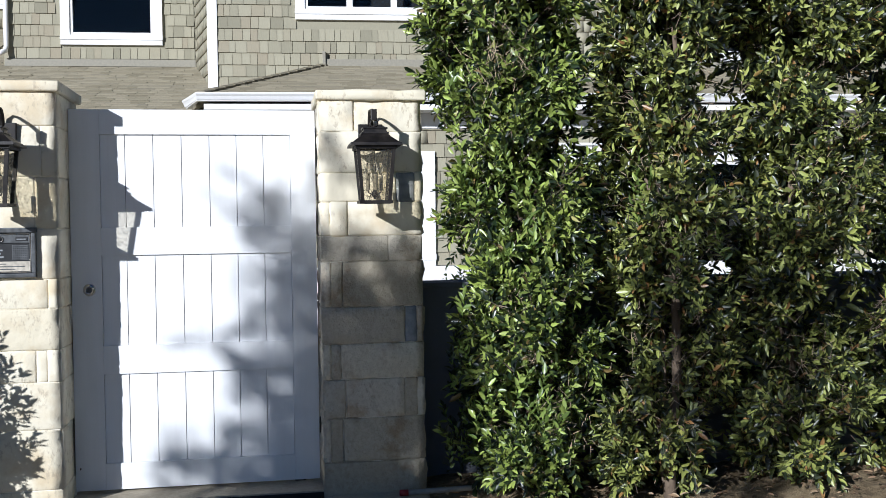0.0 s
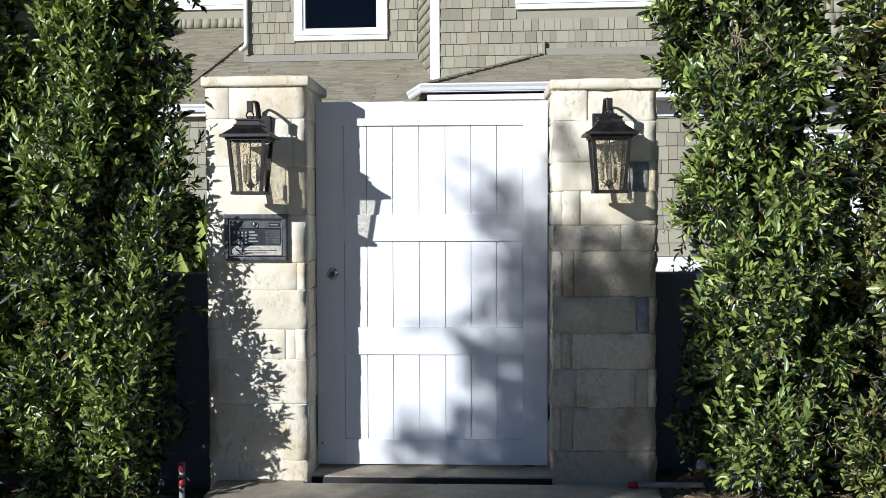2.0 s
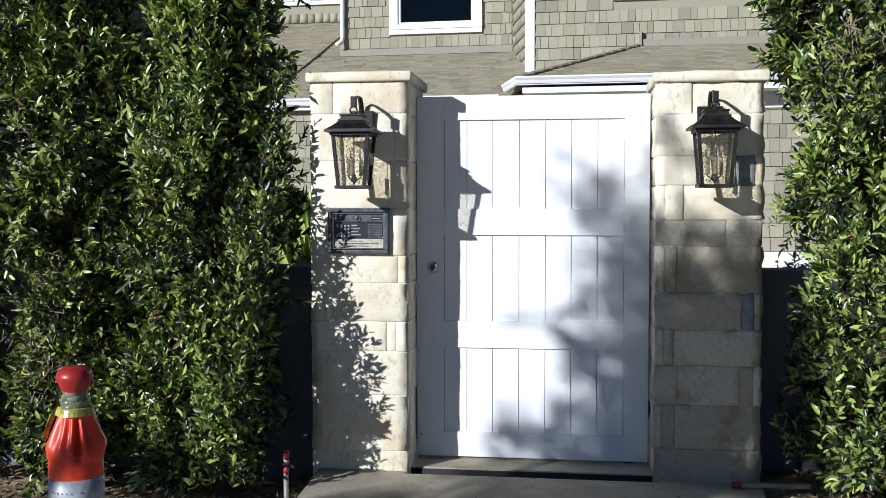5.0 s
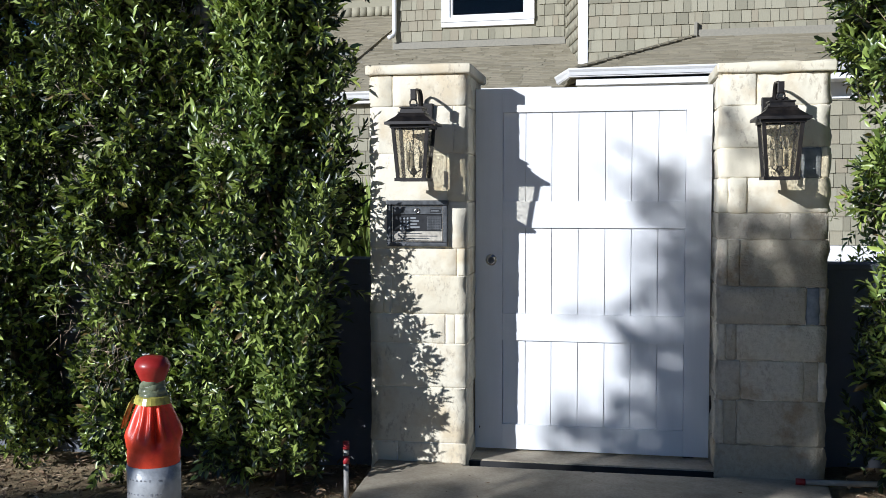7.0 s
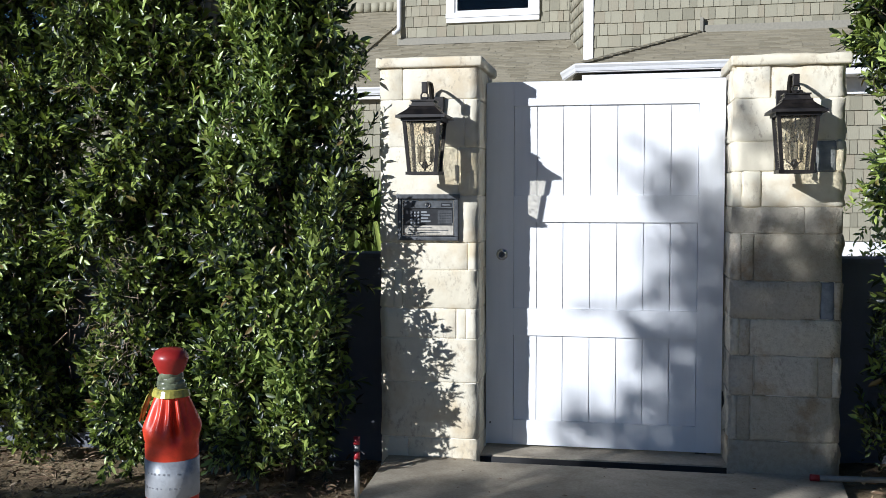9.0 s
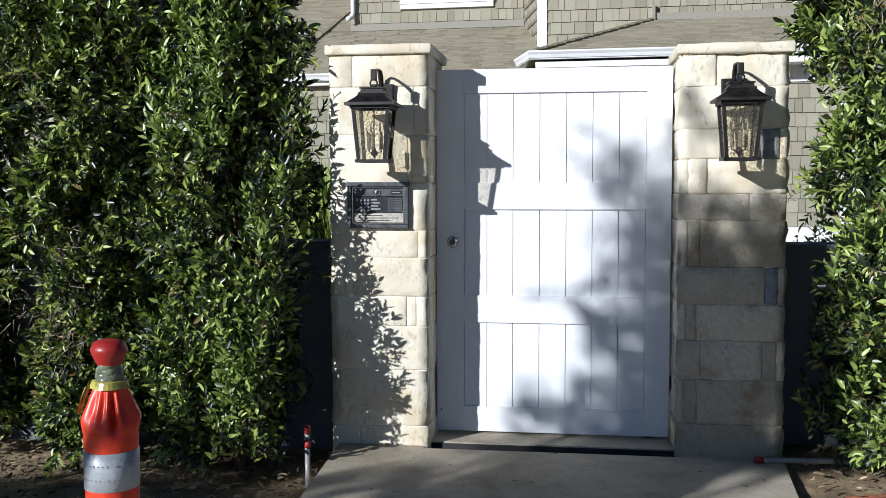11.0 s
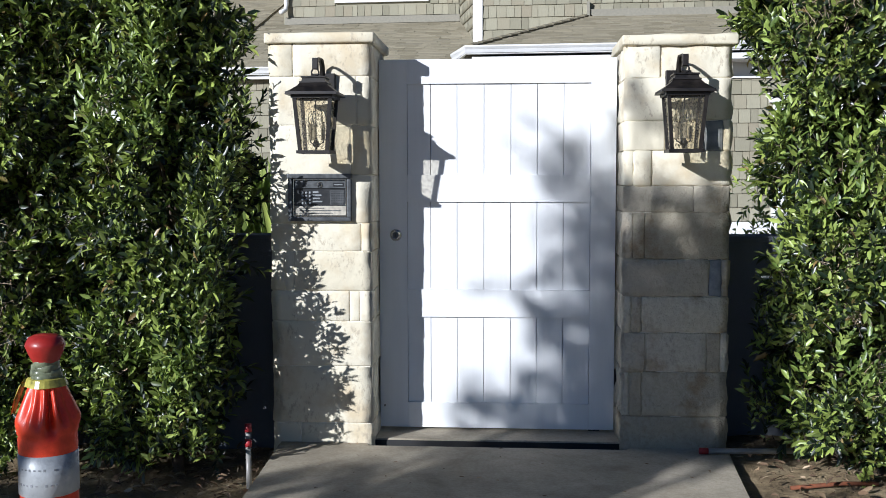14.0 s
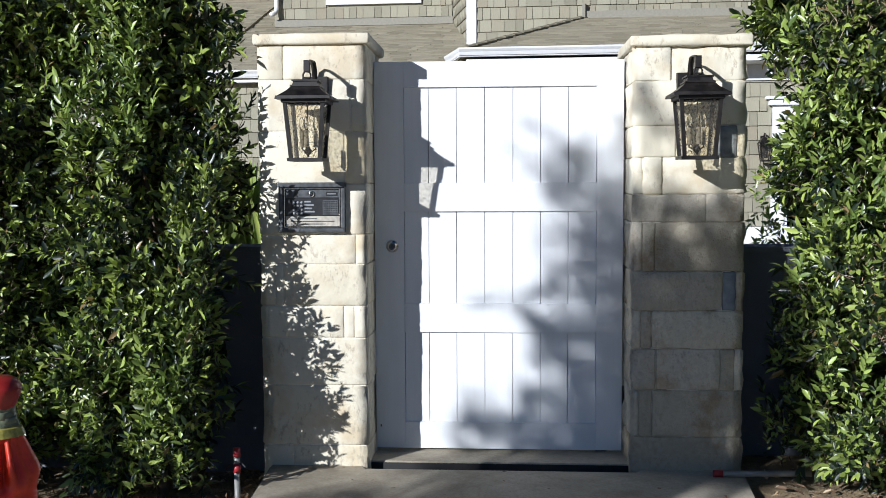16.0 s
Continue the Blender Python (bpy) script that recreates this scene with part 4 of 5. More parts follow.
def build_house():
    house = thing("house", "two-storey house clad in weathered grey cedar shingles with white trim", "house", (0, 12, 0))
    # upper left wall
    hole = (-3.345, -2.055, 4.405, 5.75)
    bm = bm_new()
    wall_boxes(bm, -4.36, -1.40, 11.40, 11.55, 3.5, 6.6, [hole])
    wall = part("wall", bm, SHINGLE_REST, house, "shingled upper wall")
    shingles(wall, -4.33, -1.42, 4.035, 6.6, 11.40, [(hole[0] - 0.14, hole[1] + 0.14, hole[2] - 0.16, hole[3] + 0.14)], single=lambda x, z: z < 5.2)
    window(house, *hole, 11.38)
    # return wall of the projecting bay
    bm = bm_new()
    add_box(bm, -1.02, -0.87, 10.0, 11.4, 3.0, 6.6)
    add_box(bm, -1.40, -1.0, 11.40, 11.55, 3.0, 6.6)
    side = part("wall", bm, SHINGLE_REST, house, "shingled return wall")
    ang = math.degrees(math.atan2(1.385, 0.375))
    ln = math.hypot(1.385, 0.375)
    shingles(side, -1.395, -1.395 + ln - 0.06, 3.45, 6.6, 11.385, turn=-ang, pivot=(-1.395, 11.385))
    # corner board of the bay
    bm = bm_new()
    add_box(bm, -1.035, -0.915, 9.965, 10.02, 3.36, 6.6, 0.004)
    add_box(bm, -1.06, -1.022, 9.97, 10.09, 3.36, 6.6, 0.004)
    part("corner_board", bm, TRIM, house)
    # upper right wall
    hole = (0.37, 2.36, 4.56, 5.75)
    far = (5.85, 7.45, 3.95, 5.5)
    bm = bm_new()
    wall_boxes(bm, -0.90, 10.5, 10.0, 10.15, 3.0, 6.6, [hole, far])
    wall = part("wall", bm, SHINGLE_REST, house, "shingled upper wall of the bay")
    shingles(wall, -0.915, 10.4, 3.38, 6.6, 10.0, [(h[0] - 0.14, h[1] + 0.14, h[2] - 0.16, h[3] + 0.14) for h in (hole, far)], single=lambda x, z: x < 3.0 and z < 5.0)
    window(house, *hole, 9.98, 3)
    window(house, *far, 9.98, 2)
    bm = bm_new()
    add_box(bm, 8.3, 8.5, 9.95, 10.0, 3.0, 6.6, 0.004)
    add_box(bm, 4.9, 10.4, 9.93, 10.0, 3.42, 3.60, 0.004)
    part("trim_band", bm, TRIM, house)
    # set-back wall at the far side
    bm = bm_new()
    hole = (-6.6, -5.2, 5.5, 6.6)
    wall_boxes(bm, -9.5, -4.3, 14.0, 14.15, 3.5, 6.8, [hole])
    wall = part("wall", bm, SHINGLE_REST, house, "set-back shingled wall")
    shingles(wall, -9.4, -4.3, 5.0, 6.7, 14.0, [(hole[0] - 0.14, hole[1] + 0.14, hole[2] - 0.16, hole[3] + 0.14)])
    window(house, *hole, 13.98)
    bm = bm_new()
    add_box(bm, -4.36, -4.22, 11.45, 14.0, 3.5, 6.8)
    part("wall", bm, SHINGLE_REST, house, "shingled side wall")
    # roofs: front skirt, the bay's hipped porch roof
    roof_slope(house, "roof", (-4.75, 8.79, 2.93), (-0.95, 8.79, 2.93), (-0.95, 11.42, 3.93), (-4.75, 11.42, 3.93))
    roof_slope(house, "roof", (-9.4, 8.79, 2.93), (-4.745, 8.79, 2.93), (-4.745, 14.0, 4.99), (-9.4, 14.0, 4.99))
    roof_slope(house, "roof", (-4.745, 11.42, 3.93), (-4.22, 11.42, 3.93), (-4.22, 14.0, 4.99), (-4.745, 14.0, 4.99))
    roof_slope(house, "roof", (-0.87, 7.57, 2.99), (10.4, 7.57, 2.99), (10.4, 10.0, 3.73), (0.66, 10.0, 3.73))
    roof_slope(house, "roof", (-1.45, 10.0, 2.95), (-0.87, 7.57, 2.985), (0.66, 10.0, 3.725), (0.66, 10.02, 3.725))
    # hip cap and flashings
    p0, p1 = Vector((-0.87, 7.57, 3.0)), Vector((0.66, 10.0, 3.74))
    for k in range(14):
        bm = bm_new()
        q0, q1 = p0.lerp(p1, k / 14), p0.lerp(p1, (k + 1.15) / 14)
        add_tube(bm, [q0 + Vector((0, 0, 0.012)), q1], [0.055, 0.05], 6, 0.5)
        part("hip_shingle", bm, ROOF, house)
    bm = bm_new()
    add_box(bm, -4.33, -1.40, 11.33, 11.395, 3.925, 4.02, 0.004)
    add_box(bm, 0.66, 10.4, 9.93, 9.99, 3.735, 3.82, 0.004)
    part("flashing", bm, LEAD, house, "dull grey metal flashing")
    bm = bm_new()
    add_box(bm, -4.33, -1.40, 11.315, 11.332, 3.905, 3.935)
    add_box(bm, 0.70, 10.4, 9.915, 9.93, 3.71, 3.74)
    add_box(bm, 0.62, 0.665, 9.90, 9.99, 3.70, 3.93, 0.004)
    part("flashing", bm, LEAD, house)
    gutter(house, [(-1.19, 8.25, 2.99), (-0.93, 7.50, 3.005), (10.4, 7.50, 3.005)])
    gutter(house, [(-9.4, 8.72, 2.92), (-1.3, 8.72, 2.92)])
    # soffit, frieze and ground-floor walls
    bm = bm_new()
    add_box(bm, -0.85, 10.4, 7.58, 8.02, 2.80, 2.87)
    add_box(bm, -9.4, -1.2, 8.80, 8.94, 2.76, 2.81)
    part("soffit", bm, TRIM, house)
    bm = bm_new()
    add_box(bm, -0.75, 10.3, 7.965, 8.0, 2.60, 2.80, 0.003)
    part("frieze", bm, TRIM, house)
    holes = [(0.75, 1.91, 0.95, 2.15), (3.05, 4.55, 0.75, 2.15), (5.6, 7.1, 0.75, 2.15)]
    bm = bm_new()
    wall_boxes(bm, -0.8, 10.4, 8.0, 8.15, 0.0, 2.8, holes)
    add_box(bm, -0.95, -0.8, 8.0, 9.3, 0.0, 2.8)
    wall = part("wall", bm, SHINGLE_REST, house, "shingled ground-floor wall")
    shingles(wall, -0.8, 10.3, 0.80, 2.60, 8.0, [(h[0] - 0.15, h[1] + 0.15, h[2] - 0.16, h[3] + 0.2) for h in holes], single=lambda x, z: 1.9 < x < 4.6)
    for h in holes:
        window(house, *h, 7.98, 1, 0.15)
    bm = bm_new()
    for h in holes[1:]:
        add_box(bm, h[0] - 0.2, h[1] + 0.2, 7.90, 8.0, 2.29, 2.36, 0.006)
        add_box(bm, h[0] - 0.24, h[1] + 0.24, 7.87, 8.0, 2.362, 2.40, 0.006)
    part("window_head", bm, TRIM, house)
    bm = bm_new()
    add_box(bm, -0.85, 10.35, 7.94, 8.0, 0.03, 0.795, 0.006)
    part("base_board", bm, TRIM, house, "white painted base panel")
    hole = (-6.1, -4.85, 0.9, 2.35)
    bm = bm_new()
    wall_boxes(bm, -9.4, -0.96, 8.95, 9.10, 0.0, 2.9, [hole])
    wall = part("wall", bm, SHINGLE_REST, house, "shingled ground-floor wall")
    shingles(wall, -9.3, -2.0, 0.3, 2.75, 8.95, [(hole[0] - 0.15, hole[1] + 0.15, hole[2] - 0.16, hole[3] + 0.15)], single=lambda x, z: -4.8 < x < -2.6 and z > 0.9)
    window(house, *hole, 8.93, 1, 0.15)
    # downspout
    bm = bm_new()
    add_tube(bm, [(-4.30, 11.33, 6.6), (-4.30, 11.33, 4.22), (-4.31, 11.30, 4.14), (-4.36, 11.20, 4.09)], 0.04, 8)
    part("downspout", bm, GUTTER, house, "white downspout", True)
    # closing: back, sides and top
    bm = bm_new()
    add_box(bm, -9.5, 10.5, 18.0, 18.15, 0, 6.8)
    add_box(bm, -9.5, -9.4, 9.3, 18, 0, 6.8)
    add_box(bm, 10.4, 10.5, 8.0, 18, 0, 6.8)
    part("wall", bm, SHINGLE_REST, house, "shingled outer wall")
    bm = bm_new()
    add_box(bm, -9.6, -4.2, 13.6, 18.2, 6.8, 6.95)
    add_box(bm, -4.2, -0.9, 11.0, 18.2, 6.62, 6.8)
    add_box(bm, -1.3, 10.6, 9.6, 18.2, 6.6, 6.78)
    part("roof", bm, ROOF, house, "upper roof")
    return house


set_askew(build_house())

# porch lantern on the house wall
root = thing("porch_lantern", "small dark lantern on the shingled house wall", "wall lantern", (2.80, 7.98, 1.7))
bm = bm_new()
frustum(bm, 0.05, 0.05, 1.62, 0.075, 0.075, 1.82, (2.80, 7.86))
part("glass_body", bm, SEEDED, root)
bm = bm_new()
frustum(bm, 0.09, 0.09, 1.82, 0.03, 0.03, 1.90, (2.80, 7.86))
add_box(bm, 2.745, 2.855, 7.805, 7.915, 1.60, 1.62)
for sx in (-1, 1):
    for sy in (-1, 1):
        add_tube(bm, [(2.80 + sx * 0.05, 7.86 + sy * 0.05, 1.62), (2.80 + sx * 0.075, 7.86 + sy * 0.075, 1.82)], 0.008, 5)
add_box(bm, 2.76, 2.84, 7.96, 7.99, 1.66, 1.92)
add_tube(bm, [(2.80, 7.97, 1.86), (2.80, 7.93, 1.95), (2.80, 7.86, 1.93), (2.80, 7.86, 1.89)], 0.01, 6)
part("frame", bm, BRONZE, root)
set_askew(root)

# ---------------------------------------------------------------- planting
LEAF_SHAPE = np.array([(0, 0, 0), (0.27, 0.42, 0.10), (0.66, 0.40, 0.10), (1.0, 0, -0.06), (0.66, -0.40, 0.10), (0.27, -0.42, 0.10), (0.5, 0, 0.0)])
LEAF_FACES = np.array([(0, 6, 1), (1, 6, 2), (2, 6, 3), (3, 6, 4), (4, 6, 5), (5, 6, 0)])


def unit(v):
    return v / np.maximum(np.linalg.norm(v, axis=-1, keepdims=True), 1e-9)


def leaves(base, way, face, length, ratio=0.40):
    """Folded leaves: base points, long axes, rough normals and lengths, as arrays."""
    way = unit(way)
    side = unit(np.cross(face, way))
    up = np.cross(way, side)
    s = LEAF_SHAPE
    w = length * ratio
    v = base[:, None] + way[:, None] * (s[None, :, 0, None] * length[:, None, None]) + side[:, None] * (s[None, :, 1, None] * w[:, None, None]) + up[:, None] * (s[None, :, 2, None] * length[:, None, None] * 0.8)
    f = LEAF_FACES[None] + (np.arange(len(base)) * len(s))[:, None, None]
    return v.reshape(-1, 3), f.reshape(-1, 3)


def sprays(origin, way, size, per, leaf, up=0.55, out=None):
    """Twigs with leaves set alternately round them."""
    n = len(origin)
    way = unit(way)
    k = np.arange(per)
    t = (k + 0.6) / per
    helper = np.tile((0.0, 0.0, 1.0), (n, 1)) + rng.normal(0, 0.2, (n, 3))
    a = unit(np.cross(way, helper))
    b = np.cross(way, a)
    ang = k[None] * 2.4 + rng.uniform(0, 6.28, (n, 1))
    pos = origin[:, None] + way[:, None] * (size[:, None] * t[None])[..., None]
    radial = a[:, None] * np.cos(ang)[..., None] + b[:, None] * np.sin(ang)[..., None]
    lway = radial * (1.0 - 0.5 * t)[None, :, None] + way[:, None] * (0.55 + 0.7 * t)[None, :, None] + rng.normal(0, 0.22, (n, per, 3))
    lway[..., 2] -= 0.12
    facing = np.array((0, 0, up)) + rng.normal(0, 0.42, (n, per, 3)) + way[:, None] * 0.35
    if out is not None:
        facing = facing + out[:, None] * 0.75
    length = leaf * rng.uniform(0.55, 1.15, (n, per))
    return leaves(pos.reshape(-1, 3), lway.reshape(-1, 3), facing.reshape(-1, 3), length.reshape(-1))


def twig_mesh(origin, tip, radius=0.0022):
    """Thin three-sided stems."""
    way = unit(tip - origin)
    a = unit(np.cross(way, np.tile((0.3, 0.2, 1.0), (len(way), 1))))
    b = np.cross(way, a)
    ring = [a * math.cos(q) + b * math.sin(q) for q in (0, 2.094, 4.189)]
    v = np.stack([origin + ring[0] * radius, origin + ring[1] * radius, origin + ring[2] * radius, tip], 1)
    f = np.array([(0, 1, 3), (1, 2, 3), (2, 0, 3)])[None] + (np.arange(len(way)) * 4)[:, None, None]
    return v.reshape(-1, 3), f.reshape(-1, 3)


def lump(u, z, seed):
    """An uneven outline: a sum of a few waves, about -1 to 1."""
    return (np.sin(u * 2 + seed * 1.3 + z * 1.1) * 0.35 + np.sin(u * 3 - z * 3.1 + seed) * 0.3 + np.sin(z * 5.3 + seed * 2.1 + u) * 0.25 + np.sin(u * 5 + z * 8.0 + seed * 0.7) * 0.2)


def column_tree(cx, cy, rx, ry, base, height, seed, label, twigs=4200, gap=0.68, lean=0.0, aside=0.0, leaf=None, stem=0.12):
    """A clipped column of small glossy leaves on upright limbs."""
    root = thing("hedge_tree", label, "hedge tree", (cx, cy, SOIL_Z - 0.02), "hedge trees along the wall")
    local = np.random.default_rng(seed)
    lr = random.Random(seed)
    trunk = bm_new()
    pts = [(cx + 0.02 * math.sin(k * 1.7 + seed), cy + stem + 0.02 * math.cos(k * 2.1 + seed), SOIL_Z - 0.06 + k * height * 0.12) for k in range(8)]
    add_tube(trunk, pts, [0.030 - 0.003 * k for k in range(8)], 8)
    part("trunk", trunk, BARK, root, "thin brown trunk", True)
    for k in range(9):
        a = lr.uniform(0, 6.28)
        z = 0.25 + k * 0.22
        bm = bm_new()
        s = Vector(pts[min(6, int(z / (height * 0.12)))])
        e = Vector((cx + rx * 0.5 * math.cos(a), cy + 0.1 + ry * 0.4 * math.sin(a), z + lr.uniform(0.35, 0.7)))
        mid = s.lerp(e, 0.5) + Vector((lr.uniform(-0.04, 0.04), lr.uniform(-0.04, 0.04), -0.05))
        add_tube(bm, [s, mid, e], [0.013, 0.009, 0.004], 6)
        part("limb", bm, BARK, root, "", True)
    # leafy twigs, thick in the outer shell and on the street side
    def shell(n, deep):
        ang = local.uniform(0, 2 * math.pi, n * 4)
        ang = ang[local.uniform(0, 1, n * 4) < np.where(np.sin(ang) < 0.35, 1.0, 0.3)][:n]
        z = base + (height - base) * local.uniform(0, 1, len(ang)) ** 0.95
        ca, sa = np.cos(ang), np.sin(ang)
        boxy = 1.0 / np.maximum((np.abs(ca) ** 3 + np.abs(sa) ** 3) ** (1 / 3), 1e-3)
        foot = np.clip((z - base + 0.45) / 0.65, 0.7, 1.0)
        r = (1.0 + 0.15 * lump(ang, z, seed)) * (1 - deep(len(ang))) * boxy * 0.86 * foot
        return np.stack([cx + rx * r * ca, cy + ry * r * sa, z], 1), np.stack([ca, sa, np.zeros(len(ca))], 1)

    # twigs gather in clumps, with a thinner scatter between and behind them
    centres, facing = shell(int(twigs / 27), lambda k: -0.20 + 0.62 * local.beta(1.0, 1.2, k))
    pick = local.integers(0, len(centres), int(twigs * 0.88))
    p1 = centres[pick] + local.normal(0, 1, (len(pick), 3)) * np.array((0.036, 0.036, 0.044))
    p2, out2 = shell(int(twigs * 0.12), lambda k: 0.22 + 0.5 * local.beta(1.2, 2.0, k))
    p, out = np.concatenate([p1, p2]), np.concatenate([facing[pick], out2])
    ca, sa, z, n = out[:, 0], out[:, 1], p[:, 2], len(p)
    rise = np.maximum(z - 0.9, 0)
    p[:, 1] += lean * rise
    p[:, 0] += aside * rise
    g = np.sin(p[:, 0] * 11 + seed) * np.sin(p[:, 2] * 8.3 + seed * 2) + 0.6 * np.sin(p[:, 0] * 5.1 - p[:, 2] * 6.7 + seed)
    ok = (g < 1.0 - gap) | (local.uniform(0, 1, n) < 0.06)
    p, out = p[ok], out[ok]
    way = out * 0.75 + np.array((0, 0, 0.55)) + local.normal(0, 0.42, (len(p), 3))
    way[:, 2] -= (local.uniform(0, 1, len(p)) < 0.22) * 1.1
    size = local.uniform(0.05, 0.115, len(p))
    v, f = sprays(p, way, size, 12, 0.053, 0.35, out)
    # the dark inside
    m = 1100
    q = np.stack([cx + rx * local.uniform(-0.75, 0.75, m), cy + 0.06 + ry * local.uniform(0.0, 0.6, m), local.uniform(base, height, m)], 1)
    v2, f2 = sprays(q, local.normal(0, 0.6, (m, 3)) + np.array((0, -0.3, 0.4)), local.uniform(0.1, 0.2, m), 11, 0.075)
    f = np.concatenate([f, f2 + len(v)])
    v = np.concatenate([v, v2])
    tv, tf = twig_mesh(p - unit(way) * 0.05, p + unit(way) * (size * 0.95)[:, None])
    crown = new("crown", from_arrays("crown", v, f, leaf or LEAF))
    crown.parent = root
    crown.matrix_parent_inverse = Matrix.Translation(-Vector(root.location))
    tagged(crown, "dense small glossy green leaves", "", "", "stuff")
    stems = new("twig_mass", from_arrays("twig_mass", tv, tf, BARK))
    stems.parent = root
    stems.matrix_parent_inverse = Matrix.Translation(-Vector(root.location))
    tagged(stems, "fine brown twigs", "", "", "stuff")
    return root


column_tree(-1.55, -0.42, 0.32, 0.34, 0.09, 3.1, 3, "dense glossy green hedge tree beside the pale pier", lean=0.30, aside=-0.06)
column_tree(-2.34, -0.27, 0.31, 0.36, 0.06, 3.2, 8, "tall leafy green hedge tree with dry lower twigs")
column_tree(-3.18, -0.18, 0.34, 0.36, 0.06, 3.1, 14, "dark green hedge tree at the edge of the bed")
column_tree(-4.02, -0.12, 0.44, 0.36, 0.06, 3.1, 19, "dark green hedge tree at the edge of the bed", 900)
column_tree(1.56, -0.44, 0.27, 0.36, 0.14, 3.1, 23, "bright green hedge tree beside the shaded pier", lean=0.12, aside=-0.08)
column_tree(2.20, -0.45, 0.25, 0.36, 0.06, 3.1, 29, "olive green hedge tree with bare brown twigs", 3800, 0.80, leaf=DULL_LEAF, stem=-0.14)
column_tree(2.92, -0.47, 0.30, 0.36, 0.06, 3.1, 31, "dull green hedge tree with open gaps", 3800, 0.80, leaf=DULL_LEAF)
column_tree(3.70, -0.48, 0.40, 0.36, 0.06, 3.1, 37, "dull green hedge tree at the edge of the bed", 1400, leaf=DULL_LEAF)



def dry_sprig(tree, x, y, z, count, spread, seed, droop=0.0):
    """Bare tan stems showing at a gap in a hedge tree."""
    local = np.random.default_rng(seed)
    o = np.array((x, y, z)) + local.normal(0, spread, (count, 3)) * np.array((1, 0.5, 1.4))
    way = local.normal(0, 0.6, (count, 3)) + np.array((0, -0.3, 0.4 - droop))
    v, f = twig_mesh(o, o + unit(way) * local.uniform(0.03, 0.10, count)[:, None], 0.0019)
    ob = new("dry_sprig", from_arrays("dry_sprig", v, f, DRY_STEM))
    ob.parent = tree
    ob.matrix_parent_inverse = inverse_of(tree)
    tagged(ob, "bare dry tan stems", "", "", "stuff")


def new_growth(tree, x0, x1, y, z0, z1, count, seed, material=None, label="pale yellow-green young shoots"):
    """Pale upright young shoots on the sunny face of a hedge tree."""
    local = np.random.default_rng(seed)
    p = np.stack([local.uniform(x0, x1, count), y + local.normal(0, 0.05, count), local.uniform(z0, z1, count)], 1)
    p[:, 1] += 0.25 * (p[:, 2] - z0)
    way = local.normal(0, 0.28, (count, 3)) + np.array((0, -0.15, 1.0))
    v, f = sprays(p, way, local.uniform(0.10, 0.2, count), 11, 0.052, 0.2)
    ob = new("new_growth", from_arrays("new_growth", v, f, material or NEW_LEAF))
    ob.parent = tree
    ob.matrix_parent_inverse = inverse_of(tree)
    tagged(ob, label, "", "", "stuff")


hedge = [o for o in scene.objects if o.name.startswith("hedge_tree")]
for k, x, y, z, count, spread, droop in ((1, -2.32, -0.66, 0.72, 160, 0.10, 0.9), (1, -2.22, -0.62, 1.0, 60, 0.05, 0.3), (0, -1.62, -0.76, 0.62, 26, 0.03, 0.2), (4, 1.46, -0.82, 0.80, 34, 0.015, 0.7), (4, 1.36, -0.70, 2.06, 120, 0.07, 0.2),
                                         (4, 1.42, -0.78, 1.05, 50, 0.05, 0.3), (4, 1.62, -0.76, 0.45, 60, 0.08, 0.4), (5, 2.15, -0.74, 1.42, 170, 0.12, 0.4), (5, 2.10, -0.74, 0.70, 120, 0.12, 0.5), (6, 2.75, -0.76, 0.72, 90, 0.10, 0.6), (6, 2.9, -0.74, 1.5, 80, 0.1, 0.3), (5, 2.25, -0.7, 1.85, 110, 0.12, 0.1)):
    dry_sprig(hedge[k], x, y, z, count, spread, int(100 * abs(x) + 10 * z), droop)

new_growth(hedge[0], -1.86, -1.48, -0.60, 1.45, 2.6, 150, 61)
new_growth(hedge[0], -1.75, -1.25, -0.80, 0.42, 0.85, 60, 62)
new_growth(hedge[0], -1.50, -1.27, -0.80, 0.10, 0.50, 60, 69, LEAF, "dark green leafy side shoots")
new_growth(hedge[0], -1.46, -1.22, -0.80, 0.50, 0.92, 80, 70, LEAF, "dark green leafy side shoots")
new_growth(hedge[0], -1.40, -1.20, -0.64, 0.90, 1.34, 64, 71, LEAF, "dark green leafy side shoots")
new_growth(hedge[0], -1.48, -1.26, -0.84, 0.26, 0.62, 30, 66)
new_growth(hedge[1], -2.5, -2.1, -0.58, 1.9, 2.7, 50, 63)
new_growth(hedge[0], -1.32, -1.17, -0.44, 1.30, 2.02, 46, 68, LEAF, "leafy side shoots close to the pier")
new_growth(hedge[4], 1.16, 1.56, -0.76, 0.9, 2.1, 90, 64)
new_growth(hedge[4], 1.22, 1.62, -0.80, 0.22, 0.8, 40, 72)
new_growth(hedge[4], 1.20, 1.48, -0.28, 0.10, 0.75, 80, 67, LEAF, "dark green leafy side shoots")
new_growth(hedge[5], 2.0, 2.4, -0.76, 1.0, 1.6, 30, 65)

# a street tree behind the camera: its crown shades the right of the gate


